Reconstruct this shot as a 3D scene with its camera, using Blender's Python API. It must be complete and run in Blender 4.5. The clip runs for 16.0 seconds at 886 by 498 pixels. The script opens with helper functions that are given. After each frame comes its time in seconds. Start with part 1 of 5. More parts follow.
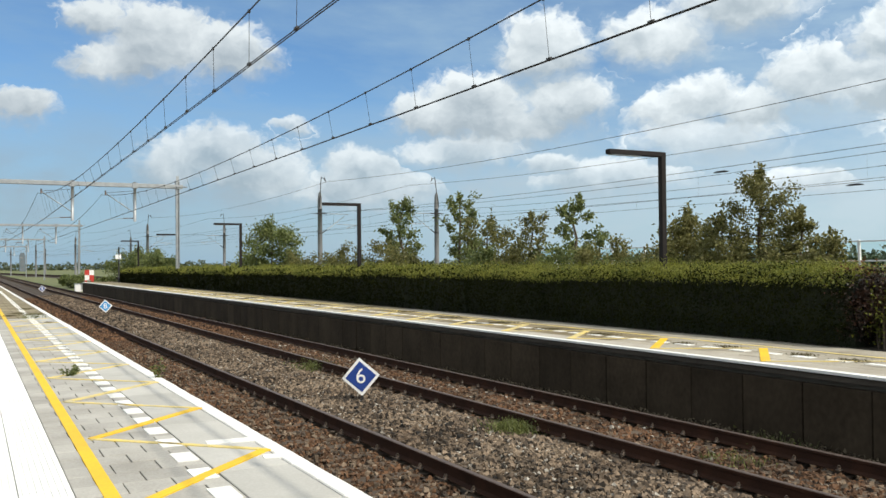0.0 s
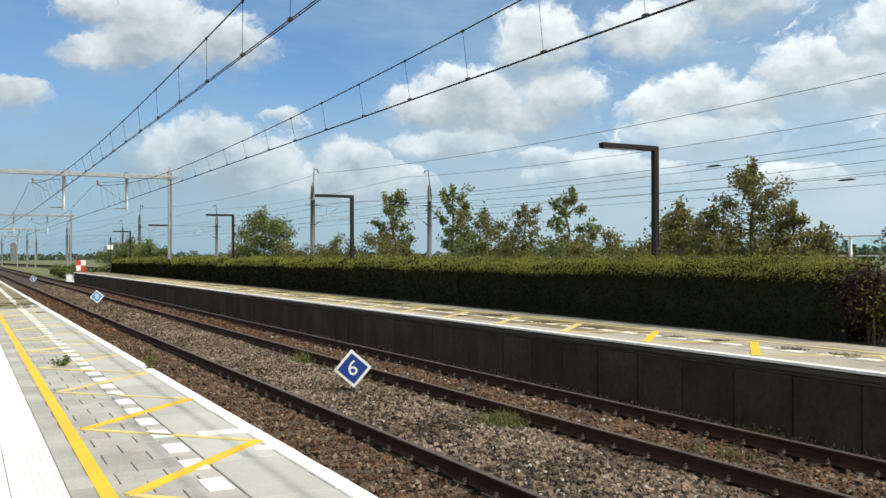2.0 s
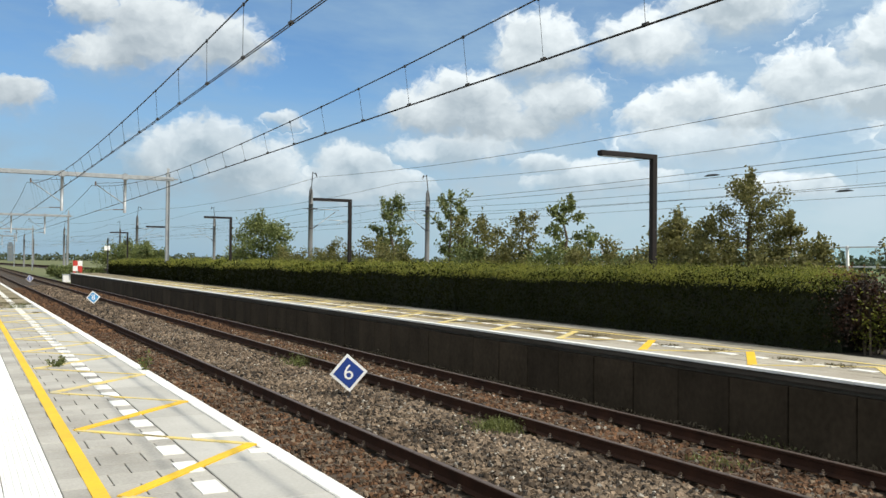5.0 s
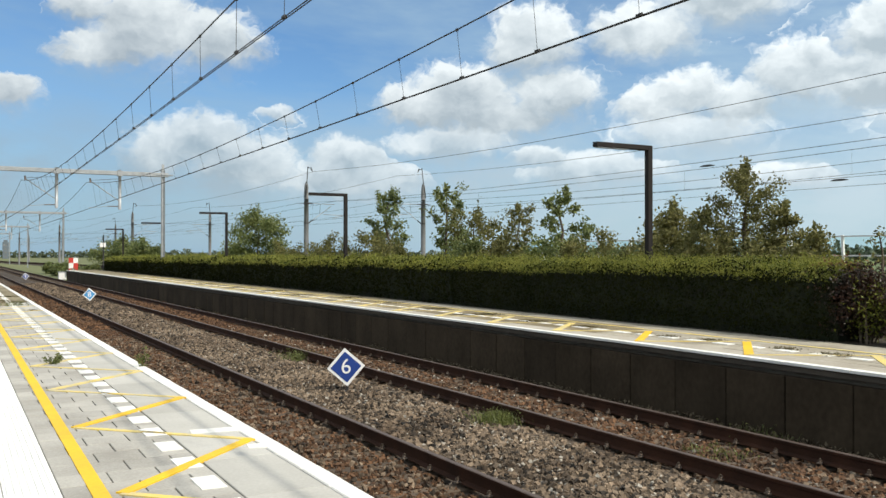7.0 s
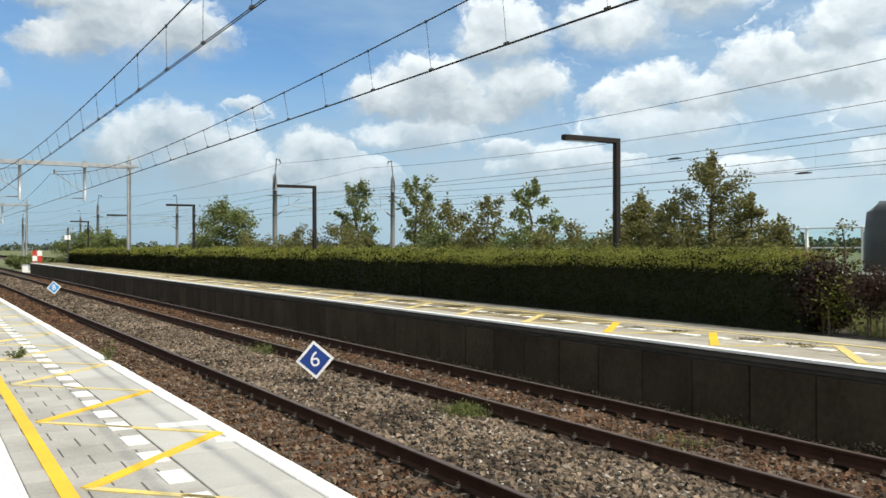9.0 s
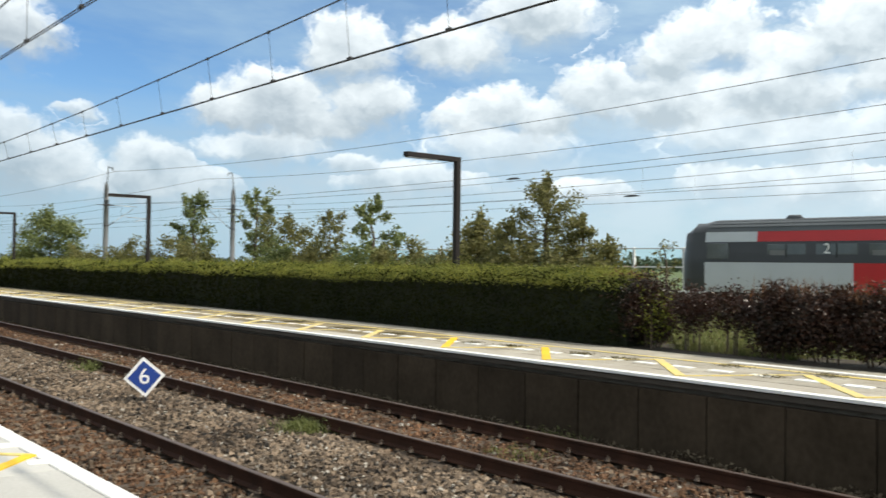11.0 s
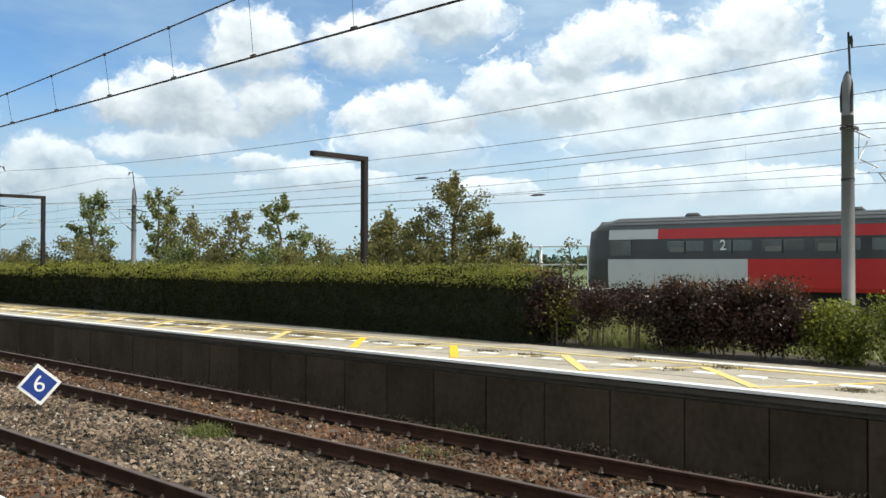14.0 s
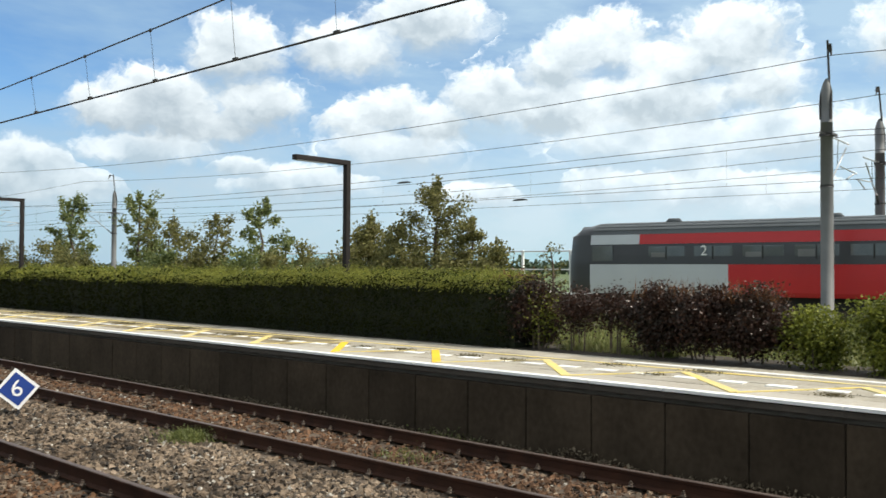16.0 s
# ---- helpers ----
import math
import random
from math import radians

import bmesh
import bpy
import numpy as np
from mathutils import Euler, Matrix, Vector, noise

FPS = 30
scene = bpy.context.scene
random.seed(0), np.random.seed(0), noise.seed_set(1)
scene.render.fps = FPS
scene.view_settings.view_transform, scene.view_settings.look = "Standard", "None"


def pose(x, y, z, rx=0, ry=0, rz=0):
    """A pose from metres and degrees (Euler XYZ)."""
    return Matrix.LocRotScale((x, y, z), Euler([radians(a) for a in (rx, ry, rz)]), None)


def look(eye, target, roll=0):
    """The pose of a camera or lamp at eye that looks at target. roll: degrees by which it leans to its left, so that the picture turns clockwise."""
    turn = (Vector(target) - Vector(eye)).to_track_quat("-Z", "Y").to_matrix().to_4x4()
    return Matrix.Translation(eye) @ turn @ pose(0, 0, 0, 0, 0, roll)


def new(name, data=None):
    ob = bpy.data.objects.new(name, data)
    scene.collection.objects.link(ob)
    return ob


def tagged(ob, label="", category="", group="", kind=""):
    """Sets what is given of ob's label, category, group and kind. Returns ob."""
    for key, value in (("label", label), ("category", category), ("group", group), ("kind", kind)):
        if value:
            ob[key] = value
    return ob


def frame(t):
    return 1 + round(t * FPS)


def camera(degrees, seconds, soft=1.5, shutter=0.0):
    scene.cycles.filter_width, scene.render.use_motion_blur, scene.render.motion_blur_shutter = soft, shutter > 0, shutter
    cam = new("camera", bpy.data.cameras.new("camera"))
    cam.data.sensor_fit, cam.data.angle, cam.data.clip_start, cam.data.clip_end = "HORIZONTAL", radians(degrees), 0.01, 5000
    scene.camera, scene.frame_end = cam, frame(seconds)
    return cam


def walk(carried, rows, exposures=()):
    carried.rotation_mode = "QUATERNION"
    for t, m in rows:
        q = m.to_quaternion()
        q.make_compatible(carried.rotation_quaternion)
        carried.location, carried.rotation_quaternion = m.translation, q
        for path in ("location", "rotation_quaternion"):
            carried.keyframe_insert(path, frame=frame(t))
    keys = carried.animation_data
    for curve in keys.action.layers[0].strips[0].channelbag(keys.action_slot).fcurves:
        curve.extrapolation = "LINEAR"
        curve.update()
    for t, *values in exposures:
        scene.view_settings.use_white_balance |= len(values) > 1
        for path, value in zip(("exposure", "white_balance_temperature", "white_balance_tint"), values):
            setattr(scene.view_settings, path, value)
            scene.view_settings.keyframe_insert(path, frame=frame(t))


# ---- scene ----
cam = camera(52.82, 16.0, shutter=0.5)
PATH = [
    (0, pose(0.000, 0.000, 2.131, 90.99, 0.53, -27.91)),
    (0.5, pose(0.000, 0.000, 2.131, 90.56, 0.57, -28.01)),
    (1, pose(0.000, 0.000, 2.131, 90.58, 0.53, -28.43)),
    (1.5, pose(0.000, 0.000, 2.131, 90.68, 0.39, -28.39)),
    (2, pose(0.000, 0.000, 2.131, 90.50, 0.18, -28.38)),
    (2.5, pose(0.000, 0.000, 2.131, 90.57, -0.13, -28.41)),
    (3, pose(0.000, 0.000, 2.131, 90.58, -0.14, -28.40)),
    (3.5, pose(0.000, 0.000, 2.131, 90.91, -0.71, -28.67)),
    (4, pose(0.000, 0.000, 2.131, 91.01, -0.76, -28.63)),
    (6.5, pose(0.000, 0.000, 2.131, 90.45, -0.08, -28.64)),
    (7, pose(0.000, 0.000, 2.131, 90.42, 0.01, -28.79)),
    (7.5, pose(0.000, 0.000, 2.131, 90.49, -0.05, -28.87)),
    (8, pose(0.000, 0.000, 2.131, 90.38, 0.06, -29.02)),
    (8.2, pose(0.000, 0.000, 2.131, 90.15, 0.06, -29.17)),
    (10.3, pose(0.027, -0.024, 2.126, 90.38, -0.69, -36.27)),
    (10.5, pose(0.031, -0.028, 2.125, 90.48, -0.91, -37.45)),
    (11, pose(0.041, -0.038, 2.123, 90.98, -0.70, -40.78)),
    (11.5, pose(0.054, -0.049, 2.121, 90.62, -0.58, -44.68)),
    (12, pose(0.060, -0.054, 2.120, 90.66, -0.81, -46.47)),
    (12.5, pose(0.062, -0.057, 2.119, 90.65, 0.04, -47.41)),
    (13, pose(0.062, -0.057, 2.119, 90.95, 0.05, -48.05)),
    (13.5, pose(0.062, -0.057, 2.119, 90.85, 0.04, -47.28)),
    (14, pose(0.060, -0.055, 2.119, 90.99, -0.10, -46.59)),
    (14.5, pose(0.060, -0.055, 2.119, 90.91, 0.17, -46.73)),
    (15, pose(0.060, -0.055, 2.119, 90.87, 0.26, -46.68)),
    (15.5, pose(0.060, -0.054, 2.120, 90.89, 0.14, -46.46)),
    (16, pose(0.062, -0.057, 2.119, 91.28, -0.27, -47.72)),
]
walk(cam, PATH, exposures=[(0, 0.05, 6980, 8), (8.2, 0.1, 6980, 8), (10.5, 0.2, 6980, 8), (12.5, 0.27, 6980, 8), (16, 0.27, 6980, 8)])

# ---- world, sun ----
SUN = Vector((0.34, -0.72, 0.78)).normalized()  # towards the sun
sun = new("sun", bpy.data.lights.new("sun", "SUN"))
sun.data.energy, sun.data.angle, sun.data.color = 4.0, radians(0.6), (1.0, 0.95, 0.865)
sun.matrix_world = look(SUN * 60, (0, 0, 0))

world = bpy.data.worlds.new("sky")
scene.world = world
world.use_nodes = True
WN, WL = world.node_tree.nodes, world.node_tree.links
WN.clear()


def wmath(op, a, b=None, c=None, clamp=False):
    n = WN.new("ShaderNodeMath")
    n.operation, n.use_clamp = op, clamp
    for k, v in enumerate((a, b, c)):
        if v is None:
            continue
        if isinstance(v, (int, float)):
            n.inputs[k].default_value = v
        else:
            WL.new(v, n.inputs[k])
    return n.outputs[0]


def wnoise(vector, scale, detail, rough=0.55):
    n = WN.new("ShaderNodeTexNoise")
    n.inputs["Scale"].default_value, n.inputs["Detail"].default_value, n.inputs["Roughness"].default_value = scale, detail, rough
    WL.new(vector, n.inputs["Vector"])
    return n.outputs["Fac"]


def wmix(fac, a, b):
    n = WN.new("ShaderNodeMix")
    n.data_type = "RGBA"
    for k, v in ((0, fac), (6, a), (7, b)):
        if isinstance(v, (int, float)):
            n.inputs[k].default_value = v
        elif isinstance(v, tuple):
            n.inputs[k].default_value = (*v, 1)
        else:
            WL.new(v, n.inputs[k])
    return n.outputs[2]


coord = WN.new("ShaderNodeTexCoord")
sep = WN.new("ShaderNodeSeparateXYZ")
WL.new(coord.outputs["Generated"], sep.inputs[0])
az = wmath("MULTIPLY", wmath("ARCTAN2", sep.outputs[0], sep.outputs[1]), 57.2958)
el = wmath("MULTIPLY", wmath("ARCSINE", sep.outputs[2]), 57.2958)


def wvec(x, y, z=0.0):
    n = WN.new("ShaderNodeCombineXYZ")
    for k, v in enumerate((x, y, z)):
        if isinstance(v, (int, float)):
            n.inputs[k].default_value = v
        else:
            WL.new(v, n.inputs[k])
    return n.outputs[0]


tall = wmath("MULTIPLY", el, 1.25)


def wlumps(vector, scale, detail):
    """Rounded lumps: low in the middle of each cell."""
    n = WN.new("ShaderNodeTexVoronoi")
    n.feature, n.normalize = "SMOOTH_F1", True
    n.inputs["Scale"].default_value, n.inputs["Smoothness"].default_value = scale, 0.30
    n.inputs["Detail"].default_value, n.inputs["Roughness"].default_value, n.inputs["Lacunarity"].default_value = detail, 0.5, 2.2
    WL.new(vector, n.inputs["Vector"])
    return n.outputs["Distance"]


def swirl(scale, seed, size, detail=2.0):
    """A smooth wandering shift, in degrees."""
    return wmath("MULTIPLY", wmath("SUBTRACT", wnoise(wvec(az, tall, seed), scale, detail), 0.5), size)


# cloud outlines wander at two sizes
az_c = wmath("ADD", az, wmath("ADD", swirl(0.28, 3.0, 2.6), swirl(1.1, 5.0, 1.3)))
el_c = wmath("ADD", el, wmath("ADD", swirl(0.30, 11.0, 1.4), swirl(1.2, 17.0, 0.9)))


def billow(du, dv):
    """Cauliflower relief of the clouds, at a shifted place."""
    p = wvec(wmath("ADD", az_c, du), wmath("ADD", wmath("MULTIPLY", el_c, 1.25), dv))
    return wmath("MULTIPLY", wmath("SUBTRACT", 0.32, wlumps(p, 0.42, 3.0)), 2.2)


relief, relief_up = billow(0.0, 0.0), billow(0.30, 0.85)
fine = wmath("MULTIPLY", wmath("SUBTRACT", wnoise(wvec(az_c, wmath("MULTIPLY", el_c, 1.25), 8.0), 1.5, 5.0, 0.58), 0.5), 0.75)
soft = wnoise(wvec(az, tall, 2.0), 0.34, 4.0, 0.5)
n_big = wnoise(wvec(az, tall), 0.075, 3.0)
n_low = wnoise(wvec(az, wmath("MULTIPLY", el, 2.2), 5.0), 0.22, 5.0, 0.55)
n_cirrus = wnoise(wvec(wmath("ADD", az, wmath("MULTIPLY", el, 0.8)), wmath("MULTIPLY", el, 3.5)), 0.085, 5.0, 0.6)
# heads of the large cumulus clouds: azimuth, elevation, half width, half height, in degrees
HEADS = [(10.4, 13.2, 3.3, 2.1), (14.2, 12.8, 2.9, 1.8), (8.0, 12.0, 2.5, 1.3), (2.9, 9.2, 1.8, 1.0), (6.6, 14.4, 1.6, 1.1), (34.5, 12.9, 2.8, 2.1), (30.2, 10.0, 3.6, 1.9), (35.9, 9.9, 2.5, 1.6),
         (28.1, 9.3, 3.2, 1.5), (31.9, 8.5, 5.1, 1.2), (41.4, 13.5, 3.1, 1.7), (46.4, 15.2, 3.8, 1.6), (44.2, 9.9, 2.5, 1.5), (41.9, 9.0, 2.0, 1.2), (47.0, 9.0, 2.1, 1.3), (57.5, 13.6, 3.0, 1.9),
         (55.2, 12.5, 2.1, 1.7), (65.4, 13.5, 3.4, 2.1), (62.2, 12.1, 2.9, 1.8), (50.9, 10.5, 2.7, 1.9), (55.4, 9.8, 4.3, 2.0), (61.4, 10.1, 4.4, 1.9), (67.3, 11.1, 2.7, 2.0), (75.2, 12.8, 2.3, 1.9)]
# smaller clouds farther off, low over the land
FAR_HEADS = [(13.7, 6.8, 2.1, 1.4), (11.4, 6.0, 2.1, 1.5), (16.1, 5.4, 2.9, 1.9), (23.2, 5.7, 2.0, 1.2), (22.1, 4.4, 3.9, 1.3), (18.2, 8.7, 1.1, 0.4), (29.2, 7.0, 3.1, 0.9), (22.3, 5.9, 1.8, 1.2), (24.5, 4.7, 2.9, 1.2),
             (35.2, 6.3, 1.8, 0.6), (38.5, 5.2, 3.9, 1.2), (44.4, 7.3, 3.6, 1.1), (58.4, 7.8, 3.1, 1.6), (63.4, 7.4, 3.2, 1.5), (68.6, 7.6, 2.8, 1.6), (72.9, 7.5, 1.9, 1.5), (57.9, 5.0, 2.3, 1.3), (63.4, 4.9, 3.2, 1.5),
             (68.3, 4.4, 3.0, 1.4), (49.7, 4.5, 2.7, 0.9)]


def heap(heads):
    """How deep inside the nearest head a direction lies, and how high in it (-1 at its foot, 1 at its top)."""
    total, lean, best = None, None, None
    for ca, ce, cw, ch in heads:
        du = wmath("MULTIPLY", wmath("SUBTRACT", az_c, ca), 1 / cw)
        dv = wmath("MULTIPLY", wmath("SUBTRACT", el_c, ce), 1 / ch)
        inside = wmath("SUBTRACT", 1.0, wmath("SQRT", wmath("MULTIPLY_ADD", du, du, wmath("MULTIPLY", dv, dv))))
        weight = wmath("MAXIMUM", wmath("ADD", inside, 0.35), 0.001)
        weight = wmath("MULTIPLY", weight, weight)
        best = inside if best is None else wmath("SMOOTH_MAX", best, inside, 0.25)
        total = weight if total is None else wmath("ADD", total, weight)
        lean = wmath("MULTIPLY", weight, dv) if lean is None else wmath("MULTIPLY_ADD", weight, dv, lean)
    return best, wmath("MAXIMUM", wmath("MINIMUM", wmath("DIVIDE", lean, total), 1.1), -1.1)


# outside this part of the sky, scattered clouds of the same kind
scattered = wmath("MULTIPLY", wmath("SUBTRACT", n_big, 0.5), 3.2)
charted = wmath("MULTIPLY", wmath("LESS_THAN", wmath("ABSOLUTE", wmath("SUBTRACT", az, 37.0)), 41.0), wmath("LESS_THAN", el, 17.5))


def cloud_layer(heads, crisp, spread):
    """Cover and brightness of one layer: crisp lit tops, soft grey feet."""
    best, up = heap(heads)
    best = wmath("ADD", wmath("MULTIPLY", best, charted), wmath("MULTIPLY", scattered, wmath("SUBTRACT", 1.0, charted)))
    dense = wmath("ADD", wmath("ADD", best, fine), wmath("ADD", wmath("MULTIPLY", relief, 0.50), spread))
    edge = wmath("MAXIMUM", wmath("MULTIPLY_ADD", up, crisp * 0.8, crisp), 0.55)
    cover = wmath("MULTIPLY", dense, edge, clamp=True)
    cover = wmath("MULTIPLY", wmath("MULTIPLY", cover, cover), wmath("SUBTRACT", 3.0, wmath("MULTIPLY", cover, 2.0)))
    bright = wmath("MULTIPLY_ADD", wmath("SUBTRACT", relief, relief_up), 0.62, wmath("MULTIPLY_ADD", up, 0.52, 0.50))
    bright = wmath("ADD", bright, wmath("MULTIPLY_ADD", wmath("SUBTRACT", soft, 0.5), 1.5, wmath("MULTIPLY", fine, 0.35)))
    return cover, wmath("SUBTRACT", bright, wmath("MULTIPLY", wmath("MAXIMUM", dense, 0.0), 0.16), clamp=True)


sky = WN.new("ShaderNodeTexSky")
sky.sky_type, sky.sun_disc = "NISHITA", False
sky.sun_elevation = math.asin(SUN.z)
sky.sun_rotation = math.atan2(SUN.x, SUN.y)
sky.air_density, sky.dust_density, sky.ozone_density = 1.0, 0.6, 1.6
scaled = WN.new("ShaderNodeVectorMath")
scaled.operation = "MULTIPLY"
WL.new(sky.outputs[0], scaled.inputs[0])
scaled.inputs[1].default_value = (0.066, 0.096, 0.128)
whiter = wmath("MULTIPLY", wmath("SUBTRACT", az, 18.0), 0.012, clamp=True)
thin = wmath("ADD", wmath("MULTIPLY", wmath("SUBTRACT", n_cirrus, 0.38), 2.2), whiter, clamp=True)
low = wmath("MULTIPLY", wmath("SUBTRACT", 1.0, wmath("MULTIPLY", wmath("ABSOLUTE", el), 0.09), clamp=True), 0.85)
veil = wmath("MAXIMUM", wmath("MULTIPLY", thin, 0.70), low)
# soft broken cloud low over the horizon
bank = wmath("SUBTRACT", 1.0, wmath("MULTIPLY", wmath("ABSOLUTE", wmath("SUBTRACT", el, 4.6)), 0.17), clamp=True)
bank = wmath("MULTIPLY", bank, wmath("MULTIPLY", wmath("SUBTRACT", n_low, 0.20), 2.4, clamp=True), clamp=True)
SKY_BLUE = scaled.outputs[0]
eastward = wmath("MULTIPLY", wmath("SUBTRACT", az, 8.0), 0.022, clamp=True)
base = wmix(veil, SKY_BLUE, wmix(eastward, (0.28, 0.45, 0.65), (0.48, 0.66, 0.82)))
base = wmix(wmath("MULTIPLY", bank, 0.75), base, wmix(eastward, (0.32, 0.42, 0.53), (0.60, 0.72, 0.84)))
lit = wmix(wmath("MULTIPLY", wmath("ADD", az, 10.0), 0.016, clamp=True), (0.70, 0.78, 0.86), (0.94, 1.04, 1.14))
far_cover, far_glow = cloud_layer(FAR_HEADS, 1.0, 0.62)
colour = wmix(wmath("MULTIPLY", far_cover, 0.82), base, wmix(far_glow, wmix(eastward, (0.34, 0.44, 0.54), (0.50, 0.62, 0.74)), lit))
cover, glow = cloud_layer(HEADS, 1.2, 0.46)
colour = wmix(wmath("MULTIPLY", cover, 0.96), colour, wmix(glow, wmix(eastward, (0.37, 0.45, 0.54), (0.45, 0.55, 0.65)), lit))
back = WN.new("ShaderNodeBackground")
out_w = WN.new("ShaderNodeOutputWorld")
WL.new(colour, back.inputs[0])
back.inputs[1].default_value = 1.0
WL.new(back.outputs[0], out_w.inputs[0])


# ---- materials ----
def mat(name, c1, c2=None, rough=0.8, scale=4.0, fine=60.0, bump=0.2, metal=0.0, vary=0.0, island=False, spec=0.4, dist=0.01, streak=1.0):
    """A procedural surface: two colours mixed by broad and fine noise, with fine relief; vary: spread of value from piece to piece."""
    m = bpy.data.materials.new(name)
    m.use_nodes = True
    nodes, links = m.node_tree.nodes, m.node_tree.links
    b = nodes["Principled BSDF"]
    b.inputs["Roughness"].default_value, b.inputs["Metallic"].default_value = rough, metal
    b.inputs["Specular IOR Level"].default_value = spec
    geo = nodes.new("ShaderNodeNewGeometry")

    def tex(s, detail):
        n = nodes.new("ShaderNodeTexNoise")
        n.inputs["Scale"].default_value, n.inputs["Detail"].default_value = s, detail
        along = nodes.new("ShaderNodeVectorMath")
        along.operation = "MULTIPLY"
        along.inputs[1].default_value = (1, 1, streak)
        links.new(geo.outputs["Position"], along.inputs[0])
        links.new(along.outputs[0], n.inputs["Vector"])
        return n.outputs["Fac"]

    big, small = tex(scale, 4), tex(fine, 3)
    both = nodes.new("ShaderNodeMath")
    both.operation = "MULTIPLY_ADD"
    links.new(small, both.inputs[0])
    both.inputs[1].default_value = 0.6
    links.new(big, both.inputs[2])
    rng = nodes.new("ShaderNodeMapRange")
    rng.inputs["From Min"].default_value, rng.inputs["From Max"].default_value = 0.55, 1.05
    links.new(both.outputs[0], rng.inputs["Value"])
    mix = nodes.new("ShaderNodeMix")
    mix.data_type = "RGBA"
    mix.inputs[6].default_value, mix.inputs[7].default_value = (*c1, 1), (*(c2 or tuple(0.7 * v for v in c1)), 1)
    links.new(rng.outputs[0], mix.inputs[0])
    col = mix.outputs[2]
    if vary:
        source = geo.outputs["Random Per Island"]
        if not island:
            source = nodes.new("ShaderNodeObjectInfo").outputs["Random"]
        vr = nodes.new("ShaderNodeMapRange")
        vr.inputs["To Min"].default_value, vr.inputs["To Max"].default_value = 1 - vary, 1 + vary
        links.new(source, vr.inputs["Value"])
        hs = nodes.new("ShaderNodeHueSaturation")
        links.new(vr.outputs[0], hs.inputs["Value"]), links.new(col, hs.inputs["Color"])
        col = hs.outputs[0]
    links.new(col, b.inputs["Base Color"])
    if bump:
        bp = nodes.new("ShaderNodeBump")
        bp.inputs["Strength"].default_value, bp.inputs["Distance"].default_value = bump, dist
        links.new(small, bp.inputs["Height"]), links.new(bp.outputs[0], b.inputs["Normal"])
    return m


def leaf_mat(name, c1, c2, through_light=0.35, rough=0.5, spec=0.35):
    """Leaves: colour differs from leaf to leaf, and some light comes through."""
    m = bpy.data.materials.new(name)
    m.use_nodes = True
    nodes, links = m.node_tree.nodes, m.node_tree.links
    b, out = nodes["Principled BSDF"], nodes["Material Output"]
    b.inputs["Roughness"].default_value, b.inputs["Specular IOR Level"].default_value = rough, spec
    geo = nodes.new("ShaderNodeNewGeometry")
    mix = nodes.new("ShaderNodeMix")
    mix.data_type = "RGBA"
    mix.inputs[6].default_value, mix.inputs[7].default_value = (*c1, 1), (*c2, 1)
    n = nodes.new("ShaderNodeTexNoise")
    n.inputs["Scale"].default_value = 0.9
    links.new(geo.outputs["Position"], n.inputs["Vector"])
    s = nodes.new("ShaderNodeMath")
    s.operation = "MULTIPLY_ADD"
    links.new(geo.outputs["Random Per Island"], s.inputs[0])
    s.inputs[1].default_value = 0.75
    sub = nodes.new("ShaderNodeMath")
    sub.operation = "SUBTRACT"
    links.new(n.outputs["Fac"], sub.inputs[0])
    sub.inputs[1].default_value = 0.38
    links.new(sub.outputs[0], s.inputs[2])
    s.use_clamp = True
    links.new(s.outputs[0], mix.inputs[0])
    links.new(mix.outputs[2], b.inputs["Base Color"])
    t = nodes.new("ShaderNodeBsdfTranslucent")
    links.new(mix.outputs[2], t.inputs[0])
    ms = nodes.new("ShaderNodeMixShader")
    ms.inputs[0].default_value = through_light
    links.new(b.outputs[0], ms.inputs[1]), links.new(t.outputs[0], ms.inputs[2]), links.new(ms.outputs[0], out.inputs["Surface"])
    return m


M_SLAB = mat("concrete_slab", (0.46, 0.45, 0.425), (0.36, 0.35, 0.325), 0.9, 1.3, 45, 0.15, vary=0.08)
M_TILE = mat("concrete_tile", (0.43, 0.415, 0.385), (0.28, 0.265, 0.24), 0.9, 1.6, 55, 0.2, vary=0.12)
M_TILES_FAR = mat("worn_tiles", (0.29, 0.245, 0.16), (0.13, 0.105, 0.058), 0.92, 0.9, 12, 0.2, vary=0.12, island=True)
M_TILES_CLEAN = mat("pale_far_tiles", (0.40, 0.37, 0.32), (0.28, 0.25, 0.205), 0.92, 1.3, 20, 0.2, vary=0.12, island=True)
M_TILE_WORN = mat("moss_stained_tile", (0.26, 0.215, 0.135), (0.115, 0.09, 0.048), 0.92, 0.9, 12, 0.2, vary=0.15)
M_TILE_PALE = mat("pale_weathered_tile", (0.40, 0.37, 0.31), (0.25, 0.22, 0.17), 0.92, 1.3, 20, 0.2, vary=0.12)
# distance haze is mixed into this masonry colour
M_HAZE = mat("hazy_far_masonry", (0.15, 0.18, 0.21), (0.12, 0.145, 0.17), 0.9, 0.2, 2, 0.0)
M_JOINT = mat("sandy_joint", (0.14, 0.125, 0.105), (0.09, 0.08, 0.065), 0.95, 5, 60, 0.3)
M_WHITE = mat("white_paint", (0.82, 0.82, 0.80), (0.66, 0.65, 0.62), 0.75, 2.2, 40, 0.1)
M_RIBBED = mat("white_ribbed_tile", (0.80, 0.80, 0.79), (0.70, 0.70, 0.68), 0.8, 2.0, 40, 0.1, vary=0.03)
M_YELLOW = mat("yellow_paint", (0.80, 0.50, 0.022), (0.62, 0.39, 0.035), 0.75, 2.0, 40, 0.1)
